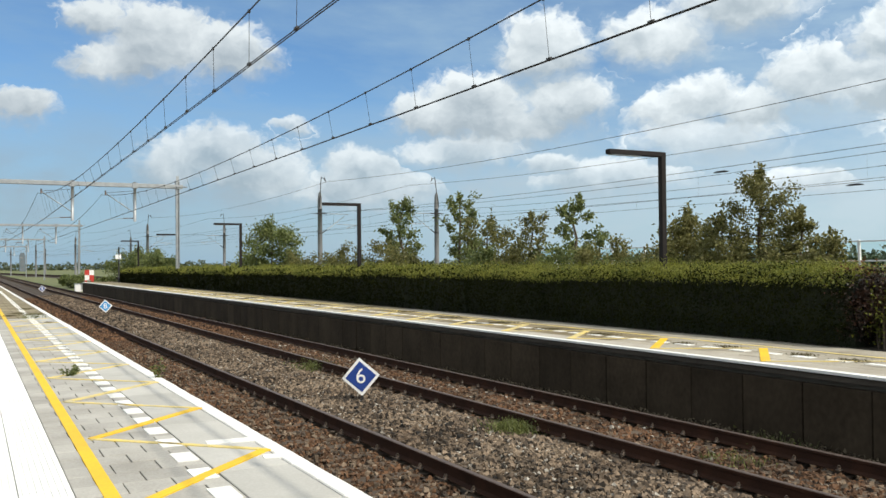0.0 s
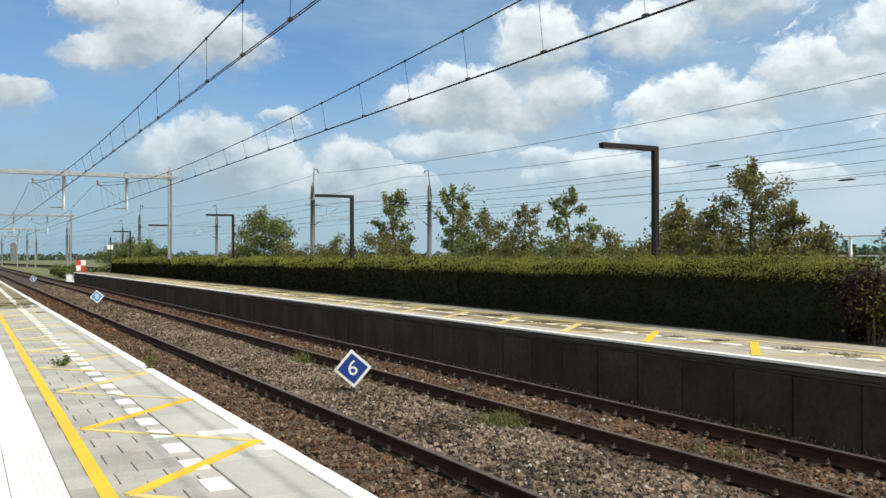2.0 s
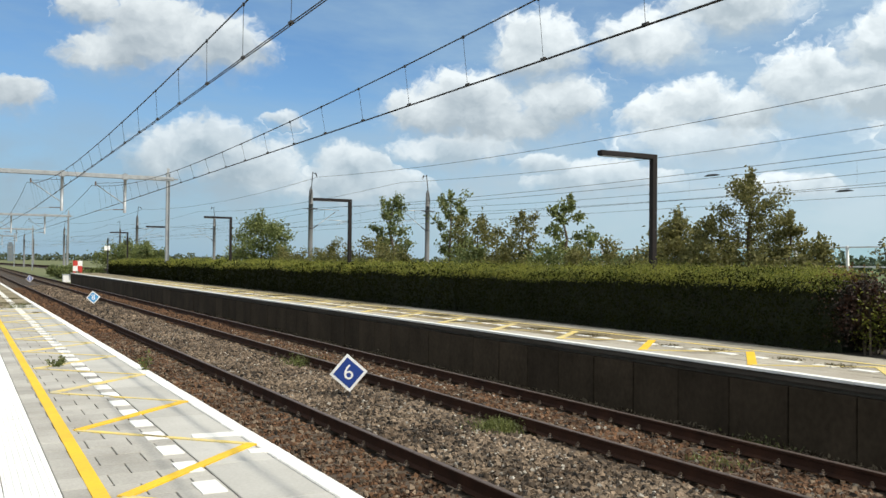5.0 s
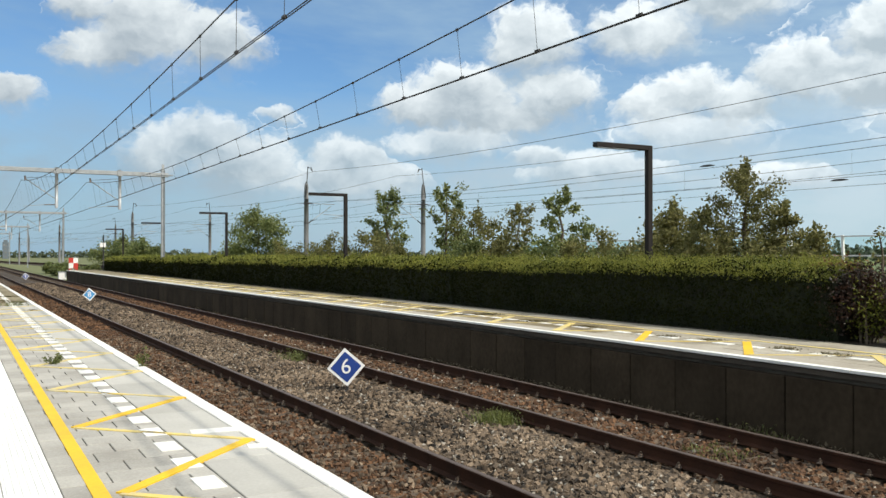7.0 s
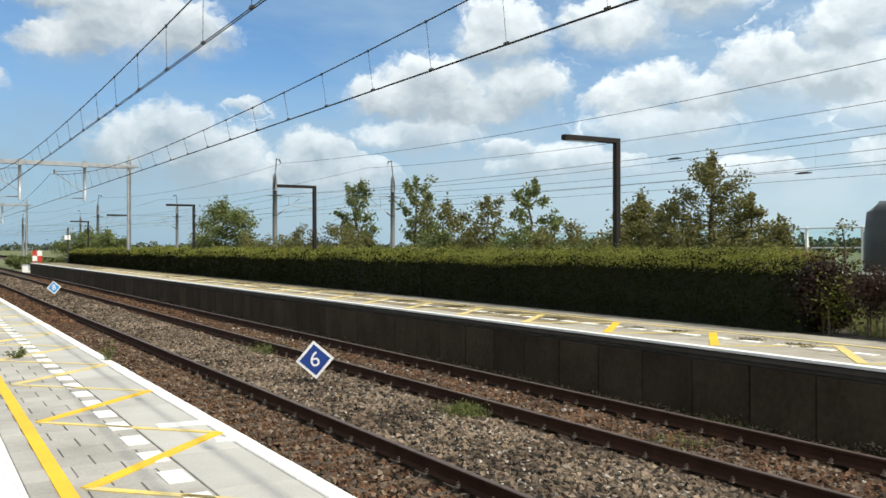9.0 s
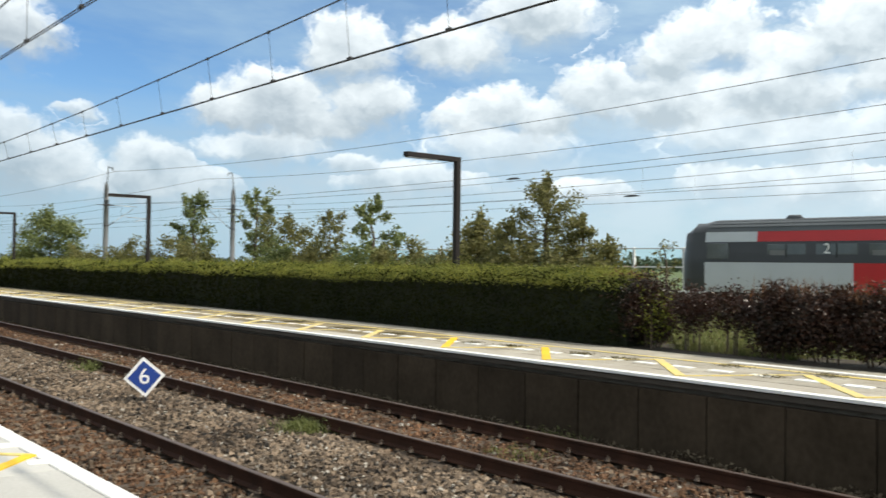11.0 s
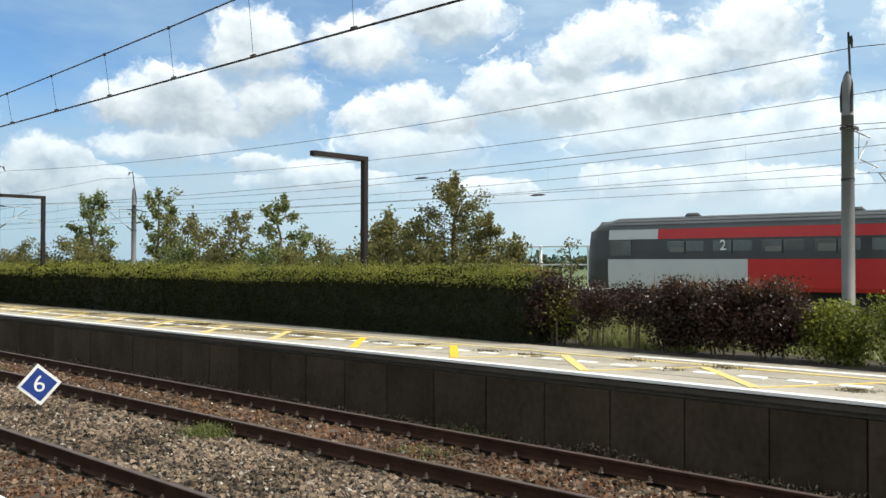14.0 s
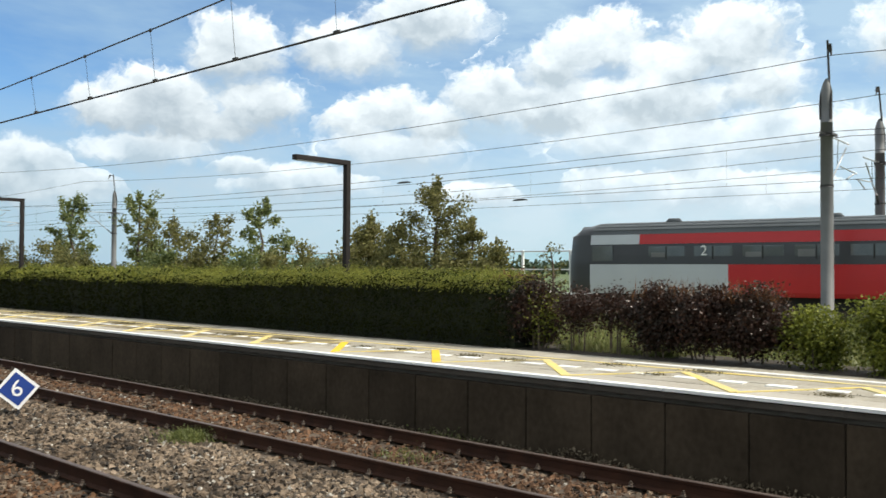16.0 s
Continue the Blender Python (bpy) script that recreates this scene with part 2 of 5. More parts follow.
M_YELLOW_WORN = mat("worn_yellow_paint", (0.74, 0.55, 0.13), (0.46, 0.41, 0.27), 0.8, 3.5, 35, 0.1)
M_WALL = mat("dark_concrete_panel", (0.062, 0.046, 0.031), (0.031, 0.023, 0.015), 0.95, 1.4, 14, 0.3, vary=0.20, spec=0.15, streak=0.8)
# coping shadow put into this concrete colour; the screen base shares it
M_SHADE_CONCRETE = mat("grey_coping", (0.085, 0.072, 0.058), (0.05, 0.042, 0.034), 0.9, 2.0, 40, 0.2, vary=0.1)
M_RAIL = mat("rusty_rail", (0.058, 0.025, 0.015), (0.026, 0.013, 0.009), 0.85, 3.0, 60, 0.3, spec=0.15)
M_RAILHEAD = mat("rail_running_surface", (0.085, 0.058, 0.046), (0.05, 0.032, 0.025), 0.55, 6.0, 80, 0.1)
M_SLEEPER = mat("weathered_sleeper", (0.10, 0.073, 0.052), (0.055, 0.039, 0.027), 0.93, 2.0, 40, 0.4, vary=0.2)
M_CLIP = mat("steel_clip", (0.20, 0.16, 0.13), (0.10, 0.075, 0.06), 0.6, 20, 90, 0.1, metal=0.5)
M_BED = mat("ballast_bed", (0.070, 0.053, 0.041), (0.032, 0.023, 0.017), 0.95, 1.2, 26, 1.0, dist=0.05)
M_STONE = mat("ballast_stone", (0.180, 0.136, 0.097), (0.046, 0.030, 0.019), 0.85, 0.7, 30, 0.2, vary=0.95, island=True)
M_STONE_RUST = mat("rust_stained_ballast_stone", (0.120, 0.062, 0.033), (0.050, 0.026, 0.013), 0.92, 0.9, 30, 0.2, vary=0.7, island=True)
M_STONE_PALE = mat("pale_ballast_stone", (0.38, 0.355, 0.315), (0.25, 0.225, 0.19), 0.85, 0.9, 30, 0.2, vary=0.35, island=True)
# soil colour darkened for the shadow at the foot of hedge and shrubs
M_SOIL = mat("dark_soil", (0.060, 0.047, 0.032), (0.034, 0.027, 0.019), 0.95, 2, 30, 0.6)
M_GRASSLAND = mat("grass_land", (0.080, 0.105, 0.038), (0.15, 0.150, 0.065), 0.95, 0.035, 3.0, 0.5, dist=0.05)
M_DARKSTEEL = mat("dark_brown_steel", (0.022, 0.018, 0.018), (0.014, 0.012, 0.012), 0.7, 6, 60, 0.05, spec=0.2)
M_GALV = mat("galvanised_steel", (0.42, 0.44, 0.46), (0.30, 0.315, 0.33), 0.5, 3, 40, 0.05, metal=0.6)
M_MASTGREY = mat("grey_mast_paint", (0.17, 0.175, 0.18), (0.12, 0.123, 0.127), 0.6, 1.5, 40, 0.05)
M_ALU = mat("aluminium_tube", (0.50, 0.51, 0.52), (0.40, 0.41, 0.42), 0.45, 3, 40, 0.0, metal=1.0)
M_DARKMETAL = mat("dark_weathered_metal", (0.06, 0.06, 0.065), (0.035, 0.033, 0.032), 0.6, 6, 60, 0.05, metal=0.3)
M_WIRE = mat("wire_copper_dark", (0.035, 0.033, 0.033), (0.025, 0.024, 0.024), 0.6, 5, 50, 0.0)
M_INSUL = mat("insulator_glaze", (0.16, 0.12, 0.10), (0.10, 0.08, 0.07), 0.3, 9, 50, 0.0)
M_SIGNBLUE = mat("sign_blue", (0.012, 0.045, 0.24), (0.010, 0.038, 0.20), 0.5, 4, 60, 0.0)
M_SIGNLIGHT = mat("faded_sign_blue", (0.06, 0.30, 0.62), (0.05, 0.25, 0.52), 0.5, 4, 60, 0.0)
M_SIGNWHITE = mat("sign_white", (0.80, 0.80, 0.80), (0.72, 0.72, 0.71), 0.5, 6, 60, 0.0)
M_RED = mat("train_red", (0.50, 0.026, 0.030), (0.42, 0.022, 0.026), 0.35, 0.8, 40, 0.0)
M_REDSIGN = mat("sign_red", (0.52, 0.05, 0.035), (0.44, 0.04, 0.03), 0.5, 4, 40, 0.0)
M_ROOF = mat("train_roof_grey", (0.075, 0.086, 0.094), (0.055, 0.062, 0.067), 0.6, 0.6, 20, 0.1)
M_BAND = mat("train_window_band", (0.050, 0.054, 0.060), (0.038, 0.040, 0.045), 0.3, 0.8, 40, 0.0)
M_SILVER = mat("train_silver", (0.50, 0.53, 0.56), (0.44, 0.47, 0.50), 0.35, 0.8, 40, 0.0)
M_WINDOW = mat("train_window_glass", (0.11, 0.12, 0.12), (0.075, 0.085, 0.09), 0.08, 1.5, 20, 0.0, spec=0.8)
M_BLACK = mat("underframe_black", (0.025, 0.024, 0.023), (0.015, 0.015, 0.015), 0.8, 4, 40, 0.2)
M_BARK = mat("bark", (0.13, 0.10, 0.075), (0.07, 0.055, 0.04), 0.95, 8, 60, 0.6)
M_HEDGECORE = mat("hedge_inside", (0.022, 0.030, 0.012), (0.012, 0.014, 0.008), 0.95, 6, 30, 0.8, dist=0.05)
# front shade and sunlit top put into leaf colours; young shoots are also paler
L_HEDGE_SHADED = leaf_mat("hedge_leaf", (0.009, 0.013, 0.003), (0.028, 0.032, 0.006), 0.10, 0.6, 0.06)
L_SHOOT_SUNLIT = leaf_mat("young_hedge_leaf", (0.085, 0.115, 0.020), (0.35, 0.345, 0.070), 0.45)
L_TREE = leaf_mat("tree_leaf", (0.055, 0.085, 0.030), (0.26, 0.29, 0.105), 0.45, 0.45, 0.35)
L_OAK = leaf_mat("dull_tree_leaf", (0.060, 0.068, 0.026), (0.27, 0.25, 0.090), 0.45, 0.5, 0.28)
L_PURPLE = leaf_mat("copper_leaf", (0.010, 0.010, 0.005), (0.066, 0.028, 0.019), 0.3, 0.36, 0.4)
L_LIME = leaf_mat("bright_green_leaf", (0.028, 0.042, 0.007), (0.26, 0.28, 0.040))
L_GRASS = leaf_mat("grass_blade", (0.10, 0.13, 0.035), (0.24, 0.23, 0.09), 0.3)
L_MOSS = leaf_mat("moss_leaf", (0.060, 0.056, 0.022), (0.125, 0.10, 0.045), 0.1, 0.9)
L_LITTER = leaf_mat("dry_leaf_litter", (0.07, 0.055, 0.036), (0.19, 0.15, 0.10), 0.0, 0.9)
L_WEED = leaf_mat("weed_leaf", (0.055, 0.075, 0.022), (0.17, 0.185, 0.055), 0.25)
L_RED = leaf_mat("reddish_leaf", (0.10, 0.045, 0.022), (0.26, 0.12, 0.05), 0.35)


# ---- mesh helpers ----
def part(name, bm, material, parent=None, label=""):
    """Links a bmesh as one mesh object under a thing or a part."""
    me = bpy.data.meshes.new(name)
    bm.to_mesh(me)
    bm.free()
    me.materials.append(material)
    ob = new(name, me)
    ob.parent = parent
    if label:
        ob["label"] = label
    return ob


def again(ob, x, y, z, rz=0.0):
    """A further piece on the same mesh, under the same parent."""
    o = new(ob.name.split(".")[0], ob.data)
    o.parent = ob.parent
    o.matrix_basis = pose(x, y, z, 0, 0, rz)
    return o


def empty(name, m=None):
    o = new(name)
    if m is not None:
        o.matrix_basis = m
    return o


def box(bm, x0, x1, y0, y1, z0, z1, bevel=0.0):
    v = [bm.verts.new(c) for c in ((x0, y0, z0), (x1, y0, z0), (x1, y1, z0), (x0, y1, z0), (x0, y0, z1), (x1, y0, z1), (x1, y1, z1), (x0, y1, z1))]
    faces = [bm.faces.new([v[i] for i in q]) for q in ((3, 2, 1, 0), (4, 5, 6, 7), (0, 1, 5, 4), (1, 2, 6, 5), (2, 3, 7, 6), (3, 0, 4, 7))]
    if bevel:
        bmesh.ops.bevel(bm, geom=list({e for f in faces for e in f.edges}), offset=bevel, segments=1, affect="EDGES")
    return bm


def boxed(*a, bevel=0.0):
    return box(bmesh.new(), *a, bevel=bevel)


def tube(bm, points, radii, seg=8, caps=True):
    """A tapered round bar through the points."""
    pts = [Vector(p) for p in points]
    if isinstance(radii, (int, float)):
        radii = [radii] * len(pts)
    rings = []
    for i, p in enumerate(pts):
        d = (pts[min(i + 1, len(pts) - 1)] - pts[max(i - 1, 0)]).normalized()
        a = d.cross(Vector((0.0, 0.0, 1.0)) if abs(d.z) < 0.9 else Vector((1.0, 0.0, 0.0))).normalized()
        b = d.cross(a)
        rings.append([bm.verts.new(p + (a * math.cos(2 * math.pi * k / seg) + b * math.sin(2 * math.pi * k / seg)) * radii[i]) for k in range(seg)])
    for r0, r1 in zip(rings, rings[1:]):
        for k in range(seg):
            f = bm.faces.new((r0[k], r0[(k + 1) % seg], r1[(k + 1) % seg], r1[k]))
            f.smooth = seg > 5
    if caps:
        bm.faces.new(rings[0]), bm.faces.new(list(reversed(rings[-1])))
    return bm


def tubed(points, radii, seg=8):
    return tube(bmesh.new(), points, radii, seg)


def extruded(bm, profile, y0, y1, closed=True):
    """A profile of (x, z) drawn along y."""
    a, b = ([bm.verts.new((x, y, z)) for x, z in profile] for y in (y0, y1))
    n = len(profile)
    for k in range(n if closed else n - 1):
        bm.faces.new((a[k], b[k], b[(k + 1) % n], a[(k + 1) % n]))
    if closed:
        bm.faces.new(list(reversed(a))), bm.faces.new(b)
    bmesh.ops.recalc_face_normals(bm, faces=bm.faces)
    return bm


def mesh_from(name, verts, faces, material, parent=None, smooth=False):
    """A mesh from arrays: verts (n, 3), faces (m, k)."""
    me = bpy.data.meshes.new(name)
    verts, faces = np.asarray(verts, dtype=np.float32), np.asarray(faces, dtype=np.int32)
    m, k = faces.shape
    me.vertices.add(len(verts)), me.loops.add(m * k), me.polygons.add(m)
    me.vertices.foreach_set("co", verts.ravel())
    me.loops.foreach_set("vertex_index", faces.ravel())
    me.polygons.foreach_set("loop_start", np.arange(0, m * k, k, dtype=np.int32))
    me.polygons.foreach_set("use_smooth", np.full(m, smooth))
    me.update(calc_edges=True)
    me.validate()
    me.materials.append(material)
    ob = new(name, me)
    ob.parent = parent
    return ob


def leaves(name, points, size, material, parent=None, rng=None, flat_bias=0.4, aspect=0.55):
    """Small kite-shaped leaves at the points, turned at random."""
    rng = rng or np.random.default_rng(1)
    p = np.asarray(points, dtype=float)
    n = len(p)
    along = rng.normal(size=(n, 3))
    along /= np.linalg.norm(along, axis=1, keepdims=True)
    nrm = rng.normal(size=(n, 3)) + np.array((0, 0, flat_bias * 2))
    side = np.cross(along, nrm)
    side /= np.linalg.norm(side, axis=1, keepdims=True) + 1e-9
    nrm = np.cross(side, along)
    s = (np.asarray(size) * rng.uniform(0.65, 1.3, n))[:, None]
    fold = nrm * s * 0.12
    v = np.stack([p, p + along * s * 0.45 + side * s * aspect * 0.5 + fold, p + along * s, p + along * s * 0.45 - side * s * aspect * 0.5 + fold], 1).reshape(-1, 3)
    f = np.arange(4 * n).reshape(n, 4)
    return mesh_from(name, v, f, material, parent)


def blades(name, points, height, material, parent=None, rng=None, width=0.012, spread=0.35):
    """Narrow upright blades of grass."""
    rng = rng or np.random.default_rng(2)
    p = np.asarray(points, dtype=float)
    n = len(p)
    h = (np.asarray(height) * rng.uniform(0.5, 1.25, n))[:, None]
    ang = rng.uniform(0, 6.283, n)
    side = np.stack([np.cos(ang), np.sin(ang), np.zeros(n)], 1) * width
    tip = np.stack([rng.normal(0, spread, n), rng.normal(0, spread, n), np.ones(n)], 1) * h
    v = np.stack([p - side, p + side, p + tip * 0.6 + side * 0.7, p + tip], 1).reshape(-1, 3)
    return mesh_from(name, v, np.arange(4 * n).reshape(n, 4), material, parent)

# ---- ground and tracks ----
ZP = 0.76            # platform height over the rails
NEAR_EDGE, FAR_EDGE, FAR_BACK, FAR_END = 2.11, 9.38, 12.15, 91.0
RAILS = (3.04, 4.54, 6.93, 8.43)
HS_TURN = 3.43       # the second line runs towards the first at this angle
HS = pose(29.6, 10.0, 0.0, 0, 0, HS_TURN)   # its frame: x across, y along, from its near masts


def step(v, a, b):
    k = min(max((v - a) / (b - a), 0.0), 1.0)
    return k * k * (3 - 2 * k)


def ground_height(x, y):
    bed = 27.5 - 0.06 * (y - 10)
    far_side = 41.5 - 0.06 * (y - 10)
    z = -0.55
    verge = step(x, 10.6, 11.2) * (1 - step(x, bed - 2.5, bed)) * (1 - step(y, 88, 100))
    z += 1.1 * verge
    if x < 2.0:
        z += 0.35 * step(-x, -2.0, 4.0)
    if x > 9.0:
        z += 0.35 * step(y, 88, 100) * (1 - step(x, bed, bed + 3))
    z += 0.25 * step(x, bed - 1, bed + 2) - 0.35 * step(x, far_side, far_side + 6)
    return z + 0.05 * noise.noise(Vector((x * 0.3, y * 0.3, 0)))


gx = [-3000, -1200, -400, -120, -40, -15, -6, -2, 1, 2.0, 5, 9.0, 9.6, 10.6, 11.2, 12.2, 13, 14] + list(np.arange(15, 46, 1.0)) + [48, 52, 60, 75, 100, 160, 300, 600, 1200, 3000]
gy = [-3000, -1000, -300, -100, -40, -15] + list(np.arange(-6, 100, 2.0)) + [104, 110, 120, 135, 150, 180, 220, 280, 400, 600, 1000, 1800, 3000]
gv = [(x, y, ground_height(x, y)) for y in gy for x in gx]
W_ = len(gx)
gf = [(j * W_ + i, j * W_ + i + 1, (j + 1) * W_ + i + 1, (j + 1) * W_ + i) for j in range(len(gy) - 1) for i in range(W_ - 1)]
ground = tagged(mesh_from("ground", gv, gf, M_GRASSLAND, smooth=True), "flat grassland with dry and green patches reaching the horizon", "ground", kind="structure")

# ballast bed: low heap between the tracks, lower under the rails
prof = [(1.9, -0.30), (2.6, -0.235), (3.79, -0.225), (4.9, -0.235), (5.5, -0.20), (5.85, -0.19), (6.3, -0.20), (6.7, -0.235), (7.68, -0.225), (8.8, -0.235), (9.2, -0.28), (9.55, -0.30)]
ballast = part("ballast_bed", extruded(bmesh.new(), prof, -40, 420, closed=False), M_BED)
tagged(ballast, "coarse grey and rust-brown track ballast between two platforms", "ballast", kind="structure")


def bed_height(x):
    return np.interp(x, [p[0] for p in prof], [p[1] for p in prof])


def stones(name, n, x0, x1, y0, y1, size, material, seed, lift=0.0):
    """Loose broken stones, each a jittered eight-cornered lump."""
    rng = np.random.default_rng(seed)
    cube = np.array([(-1, -1, -1), (1, -1, -1), (1, 1, -1), (-1, 1, -1), (-1, -1, 1), (1, -1, 1), (1, 1, 1), (-1, 1, 1)], float) * 0.5
    quads = np.array([(3, 2, 1, 0), (4, 5, 6, 7), (0, 1, 5, 4), (1, 2, 6, 5), (2, 3, 7, 6), (3, 0, 4, 7)])
    c = np.stack([rng.uniform(x0, x1, n), y0 + (y1 - y0) * rng.uniform(0, 1, n) ** 1.35, np.zeros(n)], 1)
    keep = np.ones(n, bool)
    for r in RAILS:
        keep &= abs(c[:, 0] - r) > 0.10
    c = c[keep]
    n = len(c)
    s = size * rng.uniform(0.55, 1.45, n)
    c[:, 2] = bed_height(c[:, 0]) + lift + s * rng.uniform(-0.25, 0.65, n)
    v = cube[None] + rng.uniform(-0.24, 0.24, (n, 8, 3))
    v *= (s[:, None] * rng.uniform(0.6, 1.2, (n, 3)))[:, None, :]
    q = rng.normal(size=(n, 4))
    q /= np.linalg.norm(q, axis=1, keepdims=True)
    w, x, y, z = q.T
    R = np.stack([1 - 2 * (y * y + z * z), 2 * (x * y - z * w), 2 * (x * z + y * w), 2 * (x * y + z * w), 1 - 2 * (x * x + z * z), 2 * (y * z - x * w), 2 * (x * z - y * w), 2 * (y * z + x * w), 1 - 2 * (x * x + y * y)], 1).reshape(n, 3, 3)
    v = np.einsum("nij,nkj->nki", R, v) + c[:, None, :]
    f = (quads[None] + 8 * np.arange(n)[:, None, None]).reshape(-1, 4)
    ob = mesh_from(name, v.reshape(-1, 3), f, material)
    return ob


tagged(stones("ballast_stones", 54000, 4.70, 6.8, 2.0, 38.0, 0.042, M_STONE, 3), "loose pale grey broken stones heaped between the tracks", "ballast", kind="stuff")
tagged(stones("rusty_ballast_stones", 33000, 2.2, 4.75, 2.0, 34.0, 0.032, M_STONE_RUST, 4, 0.015), "rust-brown broken stones along the near rail", "ballast", kind="stuff")
tagged(stones("brown_ballast_stones", 44000, 6.8, 9.5, 1.5, 34.0, 0.037, M_STONE_RUST, 5, 0.01), "brown broken stones around the farther track", "ballast", kind="stuff")
tagged(stones("scattered_grey_stones", 11000, 6.8, 9.4, 1.5, 28.0, 0.042, M_STONE, 6), "grey broken stones scattered over the farther track", "ballast", kind="stuff")

tagged(stones("scattered_pale_stones", 5000, 2.2, 4.6, 2.0, 26.0, 0.038, M_STONE, 8, 0.025), "pale broken stones scattered along the near rail", "ballast", kind="stuff")

tagged(stones("far_ballast_stones", 15000, 4.70, 6.8, 34.0, 80.0, 0.075, M_STONE, 9), "grey broken stones between the tracks farther along", "ballast", kind="stuff")
tagged(stones("far_brown_stones", 11000, 6.8, 9.4, 30.0, 75.0, 0.07, M_STONE_RUST, 10), "brown broken stones of the track bed farther along", "ballast", kind="stuff")
tagged(stones("far_rusty_stones", 9000, 2.3, 4.7, 30.0, 75.0, 0.07, M_STONE_RUST, 14), "rust-brown broken stones of the track bed farther along", "ballast", kind="stuff")

tagged(stones("white_ballast_stones", 4200, 4.75, 6.75, 2.0, 40.0, 0.029, M_STONE_PALE, 15, 0.012), "whitish broken stones scattered in the grey ballast", "ballast", kind="stuff")
tagged(stones("white_track_stones", 1300, 6.8, 9.2, 2.0, 30.0, 0.034, M_STONE_PALE, 16, 0.012), "few whitish stones in the brown track bed", "ballast", kind="stuff")

RAIL_PROFILE = [(-0.07, -0.159), (0.07, -0.159), (0.07, -0.149), (0.012, -0.128), (0.009, -0.045), (0.034, -0.034), (0.035, -0.006), (-0.035, -0.006), (-0.034, -0.034), (-0.009, -0.045), (-0.012, -0.128), (-0.07, -0.149)]


def track(rails, y0, y1, sleepers, label, clips=20.0, zr=0.0):
    tr = empty("railway_track")
    tagged(tr, label, "railway track", "parallel railway tracks")
    mid = sum(rails) / 2
    for x in rails:
        r = part("rail", extruded(bmesh.new(), [(x + a, zr + b) for a, b in RAIL_PROFILE], y0, y1), M_RAIL, tr)
        part("rail_head", extruded(bmesh.new(), [(x - 0.033, zr - 0.006), (x - 0.026, zr), (x + 0.026, zr), (x + 0.033, zr - 0.006)], y0, y1), M_RAILHEAD, r, "worn brown running surface of the rail")
    first = None
    s_mesh = boxed(-1.3, 1.3, -0.12, 0.12, -0.14, 0.0, bevel=0.012)
    y = sleepers[0]
    while y < sleepers[1]:
        if first is None:
            first = part("sleeper", s_mesh, M_SLEEPER, tr, "weathered brown sleeper half sunk in ballast")
            first.matrix_basis = pose(mid, y, zr - 0.192)
        else:
            again(first, mid, y, zr - 0.192)
        y += 0.6
    bm = bmesh.new()
    while y < y1:
        box(bm, mid - 1.3, mid + 1.3, y - 0.12, y + 0.12, zr - 0.30, zr - 0.192)
        y += 0.6
    part("far_sleeper_rest", bm, M_SLEEPER, tr)["kind"] = "stuff"
    clip = None
    y = sleepers[0]
    while y < clips:
        for x in rails:
            for side in (-1, 1):
                if clip is None:
                    bm = boxed(-0.028, 0.028, -0.03, 0.03, 0.0, 0.018, bevel=0.004)
                    tube(bm, [(0, 0, 0.01), (0, 0, 0.062)], 0.014, 6)
                    tube(bm, [(0, 0, 0.03), (0, 0, 0.046)], 0.024, 6)
                    clip = part("rail_clip", bm, M_CLIP, tr, "bolted steel rail clip")
                    clip.matrix_basis = pose(x + side * 0.085, y, zr - 0.155)
                else:
                    again(clip, x + side * 0.085, y, zr - 0.155)
        y += 0.6
    return tr


track(RAILS[:2], -40, 420, (1.2, 34.0), "nearer railway track with rusty rails on brown ballast", 18.0)
track(RAILS[2:], -40, 420, (0.6, 36.0), "farther railway track with rusty rails on wooden sleepers", 22.0)

# ---- near platform ----
near_pf = empty("near_platform")
tagged(near_pf, "sunlit grey paved platform with a white edge and yellow markings", "platform", kind="structure")
part("platform_body", boxed(-9.0, 2.06, -30, 150, -0.5, ZP - 0.045), M_JOINT, near_pf, "concrete platform base with sandy joints")


def row_of(name, x0, x1, length, y0, y1, material, height=0.05, gap=0.006, joined_from=None, shift=0.0, label="", bevel=0.004, parent=None):
    """Paving pieces one behind another; past joined_from they are one mesh."""
    first, y = None, y0 + shift
    far_mesh = bmesh.new()
    while y < y1:
        if joined_from is not None and y >= joined_from:
            box(far_mesh, x0 + gap / 2, x1 - gap / 2, y + gap / 2, y + length - gap / 2, ZP - height, ZP)
        elif first is None:
            first = part(name, boxed(gap / 2, x1 - x0 - gap / 2, gap / 2, length - gap / 2, -height, 0, bevel=bevel), material, parent, label)
            first.matrix_basis = pose(x0, y, ZP)
        else:
            again(first, x0, y, ZP + random.uniform(-0.002, 0.0015))
        y += length
    if len(far_mesh.verts):
        part("far_" + name + "s", far_mesh, M_TILES_FAR if material in (M_TILE, M_SLAB) and joined_from > 20 else material, parent)["kind"] = "stuff"
    else:
        far_mesh.free()


row_of("edge_slab", 1.46, 1.96, 1.0, 2.0, 100.0, M_SLAB, 0.06, 0.010, joined_from=29, parent=near_pf, label="large pale concrete slab")
row_of("white_edge_block", 1.965, NEAR_EDGE, 0.5, 2.0, 100.0, M_WHITE, 0.10, 0.012, joined_from=42, parent=near_pf, label="white painted edge block", bevel=0.008)
